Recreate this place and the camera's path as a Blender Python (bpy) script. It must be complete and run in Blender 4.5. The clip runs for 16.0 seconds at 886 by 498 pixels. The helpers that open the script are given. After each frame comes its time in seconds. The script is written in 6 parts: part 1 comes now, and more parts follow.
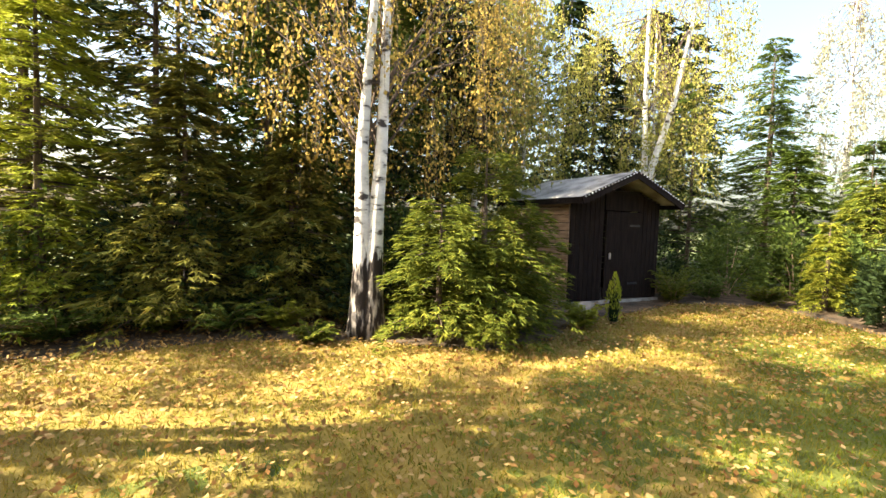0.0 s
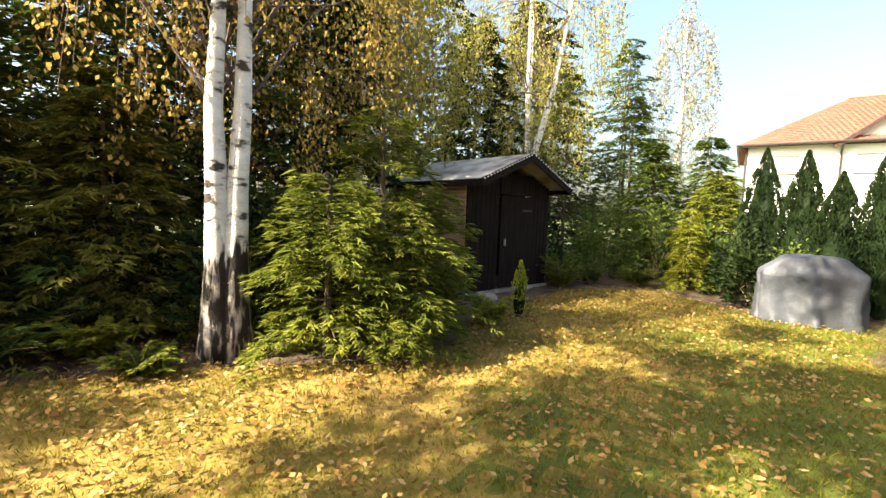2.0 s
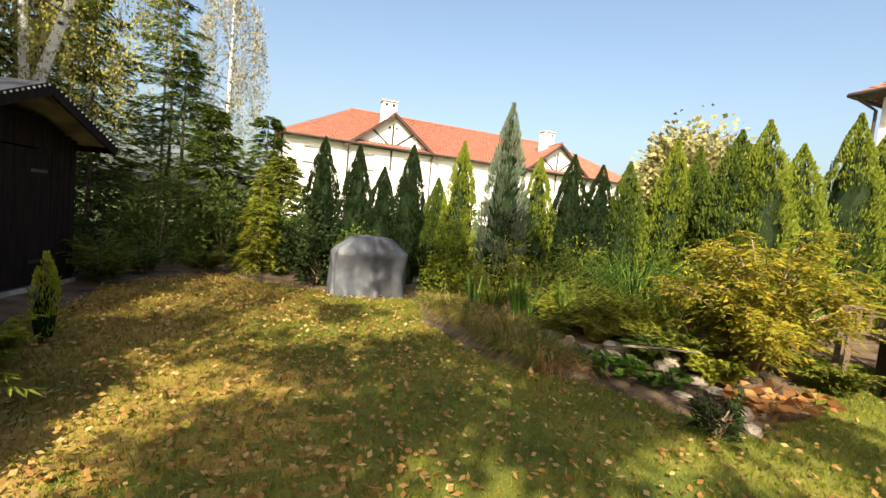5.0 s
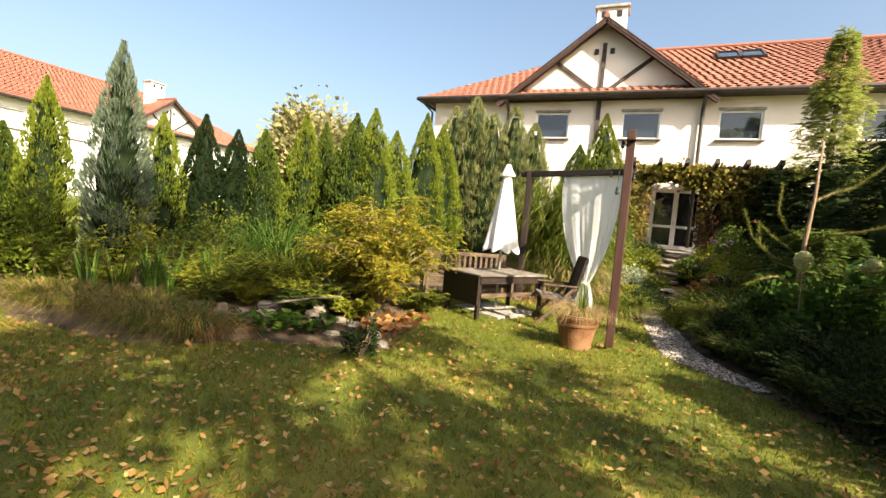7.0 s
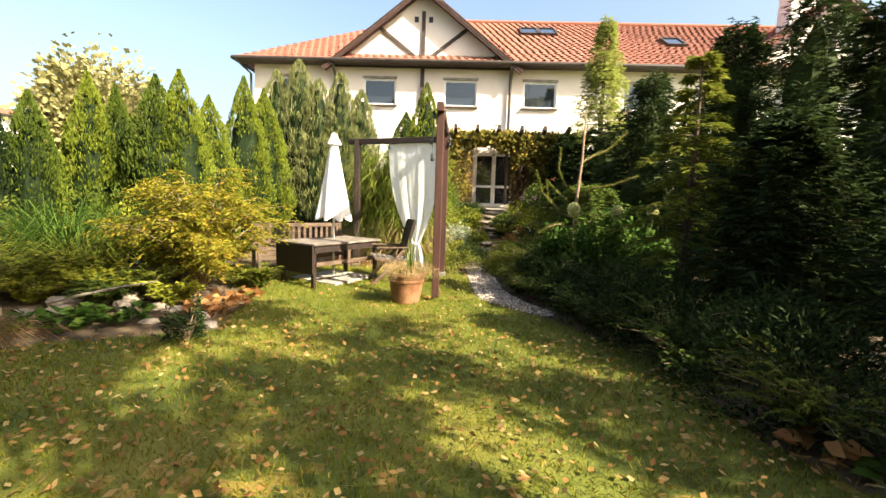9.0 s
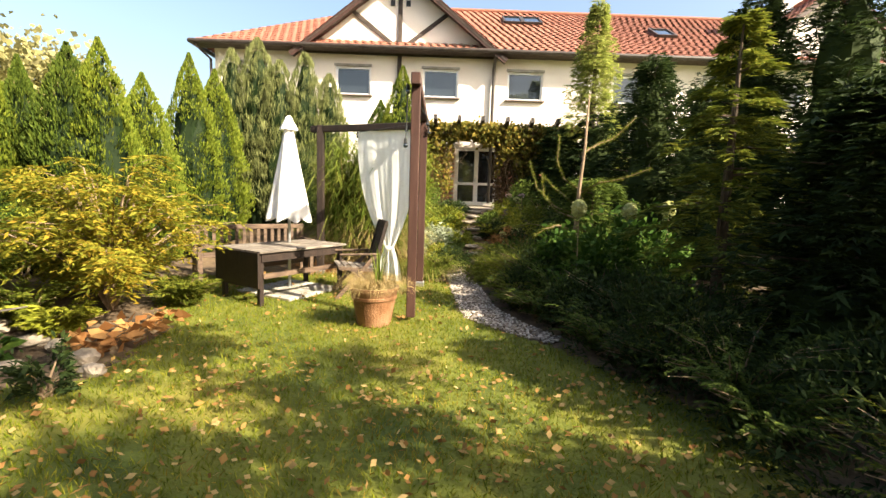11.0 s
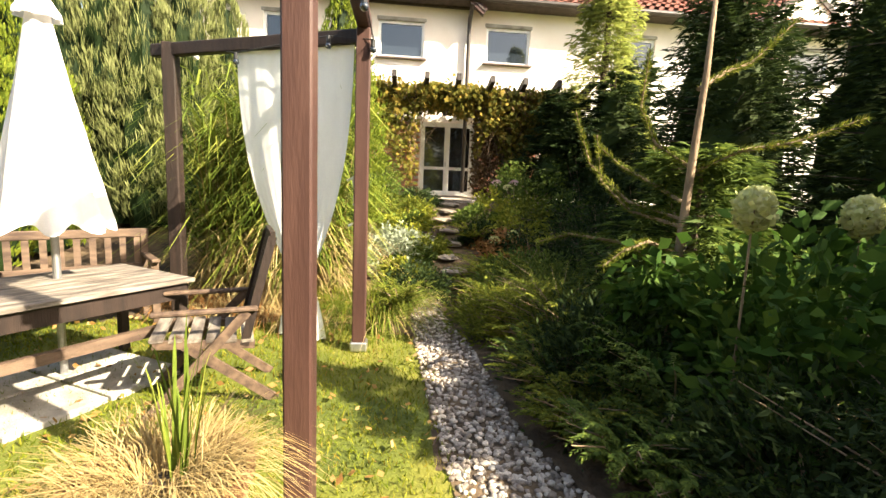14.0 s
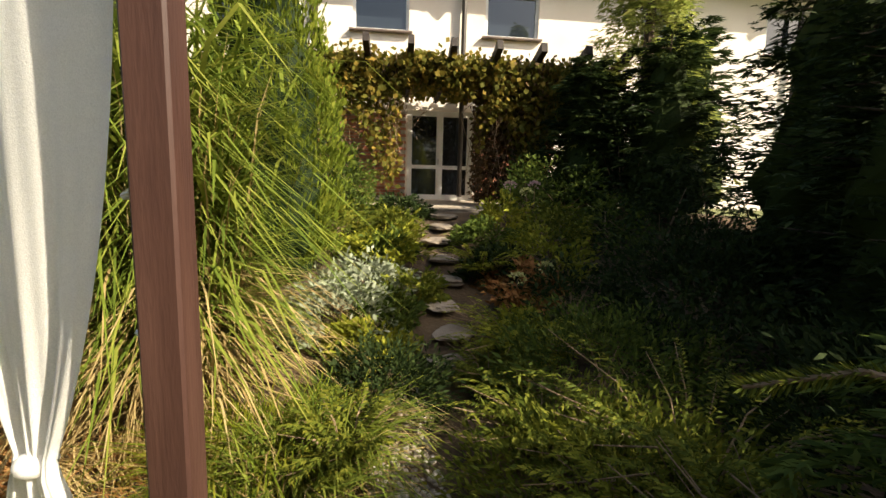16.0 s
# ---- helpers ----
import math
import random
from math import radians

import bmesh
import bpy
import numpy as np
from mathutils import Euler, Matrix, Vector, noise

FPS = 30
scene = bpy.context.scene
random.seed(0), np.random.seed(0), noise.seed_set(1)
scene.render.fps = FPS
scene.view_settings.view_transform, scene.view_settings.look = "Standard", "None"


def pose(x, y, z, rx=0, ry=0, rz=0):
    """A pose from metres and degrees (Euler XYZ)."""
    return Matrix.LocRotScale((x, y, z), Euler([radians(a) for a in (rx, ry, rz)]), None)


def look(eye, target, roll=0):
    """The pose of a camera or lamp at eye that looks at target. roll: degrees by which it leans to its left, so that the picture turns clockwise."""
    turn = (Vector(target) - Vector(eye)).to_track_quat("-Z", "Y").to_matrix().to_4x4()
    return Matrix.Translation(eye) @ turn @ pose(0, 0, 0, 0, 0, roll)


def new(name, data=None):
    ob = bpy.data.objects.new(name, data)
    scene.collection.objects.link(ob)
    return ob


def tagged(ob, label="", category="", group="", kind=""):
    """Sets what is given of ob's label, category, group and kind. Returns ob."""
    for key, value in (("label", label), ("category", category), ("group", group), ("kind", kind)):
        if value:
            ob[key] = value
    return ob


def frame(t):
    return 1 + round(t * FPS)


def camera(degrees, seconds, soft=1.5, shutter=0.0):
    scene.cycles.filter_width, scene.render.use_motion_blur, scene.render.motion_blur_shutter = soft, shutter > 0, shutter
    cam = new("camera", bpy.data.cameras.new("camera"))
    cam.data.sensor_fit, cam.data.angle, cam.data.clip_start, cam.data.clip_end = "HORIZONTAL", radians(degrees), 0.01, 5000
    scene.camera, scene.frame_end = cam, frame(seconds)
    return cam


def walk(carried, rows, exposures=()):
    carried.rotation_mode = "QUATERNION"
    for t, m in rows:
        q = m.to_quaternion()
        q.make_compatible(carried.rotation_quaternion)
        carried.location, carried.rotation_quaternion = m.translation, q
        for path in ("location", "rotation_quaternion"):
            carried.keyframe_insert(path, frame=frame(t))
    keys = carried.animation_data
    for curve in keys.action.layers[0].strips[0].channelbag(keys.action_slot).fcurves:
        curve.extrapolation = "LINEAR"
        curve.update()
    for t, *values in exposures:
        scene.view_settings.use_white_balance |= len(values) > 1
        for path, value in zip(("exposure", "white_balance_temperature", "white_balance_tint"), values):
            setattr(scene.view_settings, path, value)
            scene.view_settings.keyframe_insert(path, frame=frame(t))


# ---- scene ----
cam = camera(90.0, 16.0)
PATH = [
    (0, (0.266, 0.436, 1.56), (-0.999, -1.11, 1.448), 1.8),
    (0.5, (0.146, 0.105, 1.501), (-1.308, -1.263, 1.371), 2.5),
    (1, (0.062, -0.2, 1.521), (-1.478, -1.471, 1.399), 3.0),
    (1.5, (-0.097, -0.476, 1.51), (-1.683, -1.686, 1.366), 2.5),
    (2, (-0.314, -0.616, 1.512), (-1.968, -1.73, 1.357), 2.1),
    (2.5, (-0.525, -0.753, 1.519), (-2.333, -1.592, 1.349), 2.6),
    (3, (-0.689, -0.961, 1.55), (-2.574, -1.611, 1.393), 3.0),
    (5.5, (-1.365, -1.546, 1.482), (-3.031, -0.445, 1.366), 6.4),
    (6, (-1.315, -1.636, 1.462), (-2.74, -0.237, 1.361), 6.8),
    (6.5, (-1.298, -1.754, 1.44), (-2.39, -0.082, 1.329), 5.4),
    (7, (-1.288, -1.865, 1.412), (-2.042, -0.016, 1.298), 5.0),
    (7.5, (-1.212, -2.019, 1.43), (-1.723, -0.089, 1.306), 3.2),
    (8, (-1.124, -2.174, 1.443), (-1.4, -0.2, 1.285), 2.6),
    (8.5, (-1.055, -2.232, 1.439), (-1.203, -0.247, 1.246), 2.4),
    (9, (-1.032, -2.126, 1.437), (-1.104, -0.14, 1.215), 1.9),
    (11.5, (-1.038, -0.418, 1.389), (-1.014, 1.569, 1.161), 1.9),
    (12, (-1.035, 0.166, 1.355), (-0.998, 2.151, 1.118), 1.8),
    (12.5, (-1.016, 0.771, 1.361), (-0.965, 2.754, 1.11), 1.9),
    (13, (-1.063, 1.345, 1.37), (-0.989, 3.328, 1.119), 2.4),
    (13.5, (-1.012, 1.938, 1.359), (-0.85, 3.914, 1.096), 2.4),
    (14, (-0.993, 2.494, 1.381), (-0.812, 4.468, 1.115), 2.4),
    (14.5, (-0.944, 3.096, 1.383), (-0.739, 5.067, 1.11), 2.5),
    (15, (-0.813, 3.699, 1.42), (-0.606, 5.67, 1.152), 1.7),
    (15.5, (-0.786, 4.331, 1.416), (-0.579, 6.304, 1.161), 2.3),
    (16, (-0.747, 4.995, 1.46), (-0.543, 6.967, 1.196), 1.6),
]
EXPOSURE = [(0.0, 2.85), (0.5, 2.7), (1.5, 2.6), (3.0, 2.1), (5.5, 1.65), (6.3, 1.65), (8.5, 2.1), (11.5, 2.08), (12.0, 2.2), (12.6, 2.55), (13.2, 2.55), (14.0, 2.4), (14.5, 2.15), (15.0, 2.3), (15.5, 2.3), (16.0, 1.3)]
walk(cam, [(t, look(eye, target, roll)) for t, eye, target, roll in PATH], EXPOSURE)

# ---- light ----
SUN_TO = Vector((0.857, -0.52, 0.78)).normalized()
world = bpy.data.worlds.new("world")
scene.world = world
world.use_nodes = True
wn = world.node_tree
sky = wn.nodes.new("ShaderNodeTexSky")
sky.sky_type = "NISHITA"
sky.sun_disc = False
sky.sun_elevation = math.asin(SUN_TO.z)
sky.sun_rotation = math.atan2(SUN_TO.x, SUN_TO.y)
sky.air_density, sky.dust_density, sky.ozone_density = 1.3, 5.0, 1.0
wn.nodes["Background"].inputs["Strength"].default_value = 0.078
wn.links.new(sky.outputs["Color"], wn.nodes["Background"].inputs["Color"])
sun = new("sun", bpy.data.lights.new("sun", "SUN"))
sun.data.energy, sun.data.angle, sun.data.color = 5.0, radians(0.53), (1.0, 0.885, 0.68)
sun.matrix_world = look(SUN_TO * 60, (0, 0, 0))


# ---- materials ----
def mat(name, cols, scale=6.0, rough=0.8, bump=0.0, bscale=60.0, metal=0.0, spec=0.3, stretch=(1, 1, 1), island=0.0, translucent=0.0, obj=0.0, detail=5.0):
    """Noise between two or three colours, finer noise as grain and relief."""
    m = bpy.data.materials.new(name)
    m.use_nodes = True
    nt = m.node_tree
    bs = nt.nodes["Principled BSDF"]
    bs.inputs["Roughness"].default_value, bs.inputs["Metallic"].default_value = rough, metal
    bs.inputs["Specular IOR Level"].default_value = spec
    tc = nt.nodes.new("ShaderNodeTexCoord")
    mp = nt.nodes.new("ShaderNodeMapping")
    mp.inputs["Scale"].default_value = stretch
    nt.links.new(tc.outputs["Object"], mp.inputs["Vector"])
    nz = nt.nodes.new("ShaderNodeTexNoise")
    nz.inputs["Scale"].default_value, nz.inputs["Detail"].default_value = scale, detail
    nt.links.new(mp.outputs["Vector"], nz.inputs["Vector"])
    fac = nz.outputs["Fac"]

    def math_node(op, a, b):
        n = nt.nodes.new("ShaderNodeMath")
        n.operation = op
        for i, v in enumerate((a, b)):
            if isinstance(v, (int, float)):
                n.inputs[i].default_value = v
            else:
                nt.links.new(v, n.inputs[i])
        return n.outputs[0]

    if island:
        ge = nt.nodes.new("ShaderNodeNewGeometry")
        fac = math_node("ADD", math_node("MULTIPLY", fac, 1 - island), math_node("MULTIPLY", ge.outputs["Random Per Island"], island))
    if obj:
        oi = nt.nodes.new("ShaderNodeObjectInfo")
        fac = math_node("ADD", math_node("MULTIPLY", fac, 1 - obj), math_node("MULTIPLY", oi.outputs["Random"], obj))
    rp = nt.nodes.new("ShaderNodeValToRGB")
    els = rp.color_ramp.elements
    lo, hi = (0.05, 0.95) if (island or obj) else (0.33, 0.67)
    els[0].position, els[1].position = lo, hi
    els[0].color, els[1].color = (*cols[0], 1), (*cols[-1], 1)
    for k, c in enumerate(cols[1:-1]):
        e = els.new(lo + (hi - lo) * (k + 1) / (len(cols) - 1))
        e.color = (*c, 1)
    nt.links.new(fac, rp.inputs["Fac"])
    col = rp.outputs["Color"]
    g = nt.nodes.new("ShaderNodeTexNoise")
    g.inputs["Scale"].default_value, g.inputs["Detail"].default_value = bscale, 4
    nt.links.new(mp.outputs["Vector"], g.inputs["Vector"])
    mx = nt.nodes.new("ShaderNodeMix")
    mx.data_type, mx.blend_type = "RGBA", "MULTIPLY"
    mx.inputs["Factor"].default_value = 0.35
    nt.links.new(col, mx.inputs["A"])
    nt.links.new(g.outputs["Color"], mx.inputs["B"])
    gm = nt.nodes.new("ShaderNodeHueSaturation")
    gm.inputs["Saturation"].default_value = 0.0
    gm.inputs["Value"].default_value = 1.9
    nt.links.new(g.outputs["Color"], gm.inputs["Color"])
    nt.links.new(gm.outputs["Color"], mx.inputs["B"])
    nt.links.new(mx.outputs["Result"], bs.inputs["Base Color"])
    if bump:
        bp = nt.nodes.new("ShaderNodeBump")
        bp.inputs["Strength"].default_value, bp.inputs["Distance"].default_value = bump, 0.02
        nt.links.new(g.outputs["Fac"], bp.inputs["Height"])
        nt.links.new(bp.outputs["Normal"], bs.inputs["Normal"])
    if translucent:
        tr = nt.nodes.new("ShaderNodeBsdfTranslucent")
        nt.links.new(mx.outputs["Result"], tr.inputs["Color"])
        ms = nt.nodes.new("ShaderNodeMixShader")
        ms.inputs["Fac"].default_value = translucent
        nt.links.new(bs.outputs[0], ms.inputs[1])
        nt.links.new(tr.outputs[0], ms.inputs[2])
        nt.links.new(ms.outputs[0], nt.nodes["Material Output"].inputs["Surface"])
    return m


def leafmat(name, cols, translucent=0.35, rough=0.7):
    return mat(name, [tuple(0.72 * v for v in c) for c in cols], scale=1.2, rough=rough, bscale=25, island=0.6, translucent=translucent * 0.9, spec=0.1, detail=2)


M = {
    "soil": mat("soil", [(0.03, 0.022, 0.014), (0.09, 0.06, 0.035), (0.13, 0.09, 0.05)], 3, 0.95, 0.8, 30),
    "turf": mat("turf", [(0.045, 0.062, 0.008), (0.095, 0.105, 0.012), (0.16, 0.14, 0.022)], 0.9, 0.9, 0.7, 40),
    "thatch": mat("thatch", [(0.11, 0.085, 0.014), (0.2, 0.145, 0.025), (0.3, 0.2, 0.05)], 0.9, 0.9, 0.7, 40),
    "field": mat("field", [(0.05, 0.07, 0.02), (0.12, 0.13, 0.04)], 0.05, 0.95, 0.3, 3),
    "blade": leafmat("blade", [(0.07, 0.115, 0.008), (0.18, 0.21, 0.014), (0.36, 0.31, 0.04)], 0.35),
    "dryblade": leafmat("dryblade", [(0.15, 0.125, 0.015), (0.30, 0.225, 0.03), (0.48, 0.33, 0.07)], 0.35),
    "fallen": leafmat("fallen", [(0.2, 0.085, 0.027), (0.37, 0.21, 0.063), (0.6, 0.44, 0.2)], 0.2),
    "birchleaf": leafmat("birchleaf", [(0.27, 0.22, 0.04), (0.52, 0.36, 0.09), (0.66, 0.5, 0.13)], 0.5),
    "birchleaf_green": leafmat("birchleaf_green", [(0.20, 0.22, 0.05), (0.38, 0.37, 0.08), (0.56, 0.46, 0.12)], 0.35),
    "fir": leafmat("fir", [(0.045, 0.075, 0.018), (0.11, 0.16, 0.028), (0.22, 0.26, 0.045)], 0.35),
    "hemlock": leafmat("hemlock", [(0.05, 0.08, 0.012), (0.16, 0.19, 0.024), (0.36, 0.34, 0.045)], 0.4),
    # Hemlock green brightened so that its colour reads as sunlit.
    "lime_sunlit": leafmat("lime_sunlit", [(0.2, 0.25, 0.02), (0.4, 0.44, 0.04), (0.6, 0.58, 0.08)], 0.5),
    "woodhemlock": leafmat("woodhemlock", [(0.08, 0.095, 0.02), (0.24, 0.23, 0.04), (0.44, 0.37, 0.06)], 0.45),
    "goldfir": leafmat("goldfir", [(0.14, 0.17, 0.02), (0.30, 0.32, 0.03), (0.5, 0.46, 0.06)], 0.35),
    # Dark fir green with the deep shade under the trees mixed in.
    "dark_shaded_fir": leafmat("dark_shaded_fir", [(0.014, 0.026, 0.009), (0.034, 0.056, 0.016), (0.085, 0.115, 0.028)], 0.3),
    "thuja": leafmat("thuja", [(0.026, 0.048, 0.007), (0.074, 0.111, 0.013), (0.148, 0.185, 0.024)], 0.25),
    "thuja_gold": leafmat("thuja_gold", [(0.067, 0.104, 0.011), (0.155, 0.2, 0.018), (0.266, 0.281, 0.033)], 0.25),
    # Thuja green taken near black for the shade on part of the hedge.
    "thuja_shaded": leafmat("thuja_shaded", [(0.005, 0.012, 0.003), (0.012, 0.024, 0.006), (0.032, 0.05, 0.011)], 0.15),
    "greyjun": leafmat("greyjun", [(0.092, 0.111, 0.037), (0.204, 0.222, 0.074), (0.343, 0.351, 0.147)], 0.25),
    "bluespruce": leafmat("bluespruce", [(0.06, 0.09, 0.05), (0.13, 0.17, 0.11), (0.25, 0.29, 0.2)], 0.2),
    "acer": leafmat("acer", [(0.13, 0.17, 0.02), (0.31, 0.29, 0.03), (0.56, 0.34, 0.04)], 0.5),
    "acer_green": leafmat("acer_green", [(0.10, 0.15, 0.02), (0.26, 0.28, 0.03), (0.5, 0.4, 0.04)], 0.4),
    "lightspruce": leafmat("lightspruce", [(0.16, 0.21, 0.05), (0.36, 0.41, 0.09), (0.56, 0.54, 0.15)], 0.45),
    "reed": leafmat("reed", [(0.08, 0.13, 0.02), (0.18, 0.235, 0.03), (0.38, 0.38, 0.07)], 0.35),
    "straw": leafmat("straw", [(0.30, 0.2, 0.08), (0.5, 0.36, 0.15), (0.62, 0.5, 0.25)], 0.3),
    "hosta": leafmat("hosta", [(0.03, 0.07, 0.012), (0.07, 0.14, 0.02), (0.15, 0.22, 0.035)], 0.3),
    "rust": leafmat("rust", [(0.22, 0.09, 0.03), (0.42, 0.2, 0.07), (0.55, 0.32, 0.12)], 0.3),
    "sage": leafmat("sage", [(0.2, 0.24, 0.15), (0.34, 0.38, 0.26), (0.48, 0.5, 0.38)], 0.2),
    "vine": leafmat("vine", [(0.05, 0.07, 0.014), (0.2, 0.18, 0.03), (0.42, 0.26, 0.05)], 0.4),
    "vinebrown": leafmat("vinebrown", [(0.05, 0.032, 0.016), (0.12, 0.075, 0.035), (0.24, 0.16, 0.06)], 0.2),
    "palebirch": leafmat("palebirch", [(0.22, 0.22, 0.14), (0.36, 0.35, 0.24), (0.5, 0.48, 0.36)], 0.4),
    # Distant tree's leaves are greyed and paled to stand for haze.
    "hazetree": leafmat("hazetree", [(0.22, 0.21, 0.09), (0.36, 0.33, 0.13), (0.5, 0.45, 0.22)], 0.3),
    "bloom": leafmat("bloom", [(0.6, 0.63, 0.2), (0.8, 0.8, 0.36), (0.86, 0.84, 0.52)], 0.3),
    "pinkbloom": leafmat("pinkbloom", [(0.7, 0.4, 0.45), (0.8, 0.6, 0.6)], 0.3),
    "bark": mat("bark", [(0.05, 0.035, 0.025), (0.14, 0.1, 0.07)], 14, 0.95, 1.0, 40, stretch=(1, 1, 0.25)),
    "stem": mat("stem", [(0.16, 0.11, 0.07), (0.3, 0.21, 0.13)], 14, 0.9, 0.6, 60, stretch=(1, 1, 0.3)),
    "stone": mat("stone", [(0.10, 0.085, 0.065), (0.22, 0.18, 0.14), (0.36, 0.31, 0.25)], 5, 0.9, 0.7, 35, obj=0.45),
    "pebble": mat("pebble", [(0.10, 0.08, 0.065), (0.24, 0.2, 0.165), (0.55, 0.5, 0.43)], 9, 0.8, 0.3, 60, obj=0.7),
    "pebbles": mat("pebbles", [(0.10, 0.08, 0.065), (0.24, 0.2, 0.165), (0.55, 0.5, 0.43)], 9, 0.8, 0.3, 60, island=0.7),
    "brownwood": mat("brownwood", [(0.04, 0.018, 0.014), (0.05, 0.023, 0.017), (0.064, 0.031, 0.023)], 3, 0.55, 0.12, 24, stretch=(4, 4, 0.5)),
    "darkwood": mat("darkwood", [(0.014, 0.009, 0.007), (0.03, 0.018, 0.013)], 5, 0.6, 0.35, 50, stretch=(6, 6, 0.5)),
    # Hut boards carry their light: near black in shade, pale brown in sun.
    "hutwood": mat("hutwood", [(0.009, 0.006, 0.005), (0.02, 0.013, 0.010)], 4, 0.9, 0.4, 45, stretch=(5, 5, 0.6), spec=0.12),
    "hutwood_sunlit": mat("hutwood_sunlit", [(0.2, 0.12, 0.07), (0.36, 0.24, 0.15)], 4, 0.75, 0.4, 45, stretch=(0.6, 0.6, 5)),
    "greywood": mat("greywood", [(0.06, 0.047, 0.038), (0.13, 0.108, 0.088), (0.24, 0.21, 0.17)], 4, 0.75, 0.4, 55, stretch=(1, 5, 5)),
    "teak": mat("teak", [(0.05, 0.03, 0.02), (0.13, 0.085, 0.055)], 4, 0.65, 0.35, 55, stretch=(1, 5, 5)),
    "felt": mat("felt", [(0.16, 0.15, 0.14), (0.34, 0.32, 0.29), (0.5, 0.47, 0.43)], 2.5, 0.9, 0.5, 80),
    "cloth": mat("cloth", [(0.9, 0.89, 0.87), (0.95, 0.94, 0.92)], 3, 0.9, 0.2, 220, translucent=0.45),
    "canvas": mat("canvas", [(0.74, 0.72, 0.7), (0.84, 0.82, 0.8)], 3, 0.9, 0.2, 200, translucent=0.2),
    "tarp": mat("tarp", [(0.028, 0.03, 0.037), (0.05, 0.054, 0.063), (0.085, 0.09, 0.104)], 2.2, 0.55, 0.35, 22, spec=0.45),
    "terracotta": mat("terracotta", [(0.12, 0.055, 0.026), (0.2, 0.095, 0.045), (0.3, 0.165, 0.09)], 4, 0.5, 0.4, 60),
    "render": mat("render", [(0.72, 0.63, 0.55), (0.78, 0.7, 0.62), (0.82, 0.75, 0.68)], 0.7, 0.92, 0.25, 90),
    "render_white": mat("render_white", [(0.72, 0.7, 0.66), (0.8, 0.78, 0.74)], 0.7, 0.92, 0.2, 90),
    "rooftile": mat("rooftile", [(0.17, 0.058, 0.037), (0.23, 0.088, 0.057), (0.285, 0.12, 0.083)], 3, 0.8, 0.4, 25, island=0.35),
    "beam": mat("beam", [(0.035, 0.025, 0.02), (0.075, 0.055, 0.045)], 6, 0.7, 0.3, 60),
    "gutter": mat("gutter", [(0.03, 0.022, 0.018), (0.05, 0.04, 0.034)], 4, 0.45, 0.1, 40),
    "pvc": mat("pvc", [(0.74, 0.74, 0.73), (0.82, 0.82, 0.81)], 3, 0.4, 0.0, 60),
    "shutter": mat("shutter", [(0.5, 0.5, 0.49), (0.58, 0.58, 0.57)], 3, 0.6, 0.1, 60),
    "sill": mat("sill", [(0.12, 0.09, 0.08), (0.18, 0.14, 0.12)], 5, 0.5, 0.1, 60),
    "brickred": mat("brickred", [(0.25, 0.08, 0.05), (0.36, 0.13, 0.08), (0.45, 0.2, 0.13)], 4, 0.9, 0.4, 60, obj=0.6),
    "mortar": mat("mortar", [(0.3, 0.27, 0.24), (0.42, 0.39, 0.35)], 8, 0.95, 0.4, 80),
    "slab": mat("slab", [(0.2, 0.18, 0.155), (0.32, 0.295, 0.26), (0.42, 0.39, 0.35)], 4, 0.9, 0.4, 70),
    "blackmetal": mat("blackmetal", [(0.015, 0.015, 0.016), (0.03, 0.03, 0.03)], 6, 0.45, 0.1, 60),
    "steel": mat("steel", [(0.4, 0.4, 0.4), (0.55, 0.55, 0.55)], 6, 0.4, 0.1, 60, metal=0.9),
    "bulb": mat("bulb", [(0.75, 0.75, 0.72), (0.85, 0.85, 0.82)], 6, 0.25, 0.0, 60),
    # Flat dark colour that stands for unlit rooms.
    "room_shade": mat("room_shade", [(0.05, 0.045, 0.04), (0.1, 0.09, 0.08)], 2, 0.9, 0.0, 20),
}


def glassmat():
    m = bpy.data.materials.new("glass")
    m.use_nodes = True
    b = m.node_tree.nodes["Principled BSDF"]
    b.inputs["Base Color"].default_value = (0.02, 0.026, 0.034, 1)
    b.inputs["Roughness"].default_value = 0.03
    b.inputs["Specular IOR Level"].default_value = 0.9
    b.inputs["Coat Weight"].default_value = 0.8
    b.inputs["Coat Roughness"].default_value = 0.02
    return m


M["glass"] = glassmat()


def birchbark():
    """White bark with dark cross marks, black and cracked towards the foot of an old tree."""
    m = mat("birchbark", [(0.05, 0.04, 0.035), (0.6, 0.57, 0.52), (0.78, 0.75, 0.7)], 3.2, 0.85, 0.7, 30, stretch=(1.2, 1.2, 2.6))
    els = m.node_tree.nodes["Color Ramp"].color_ramp.elements
    els[0].position, els[1].position, els[2].position = 0.36, 0.43, 0.7
    return m


M["birchbark"] = birchbark()


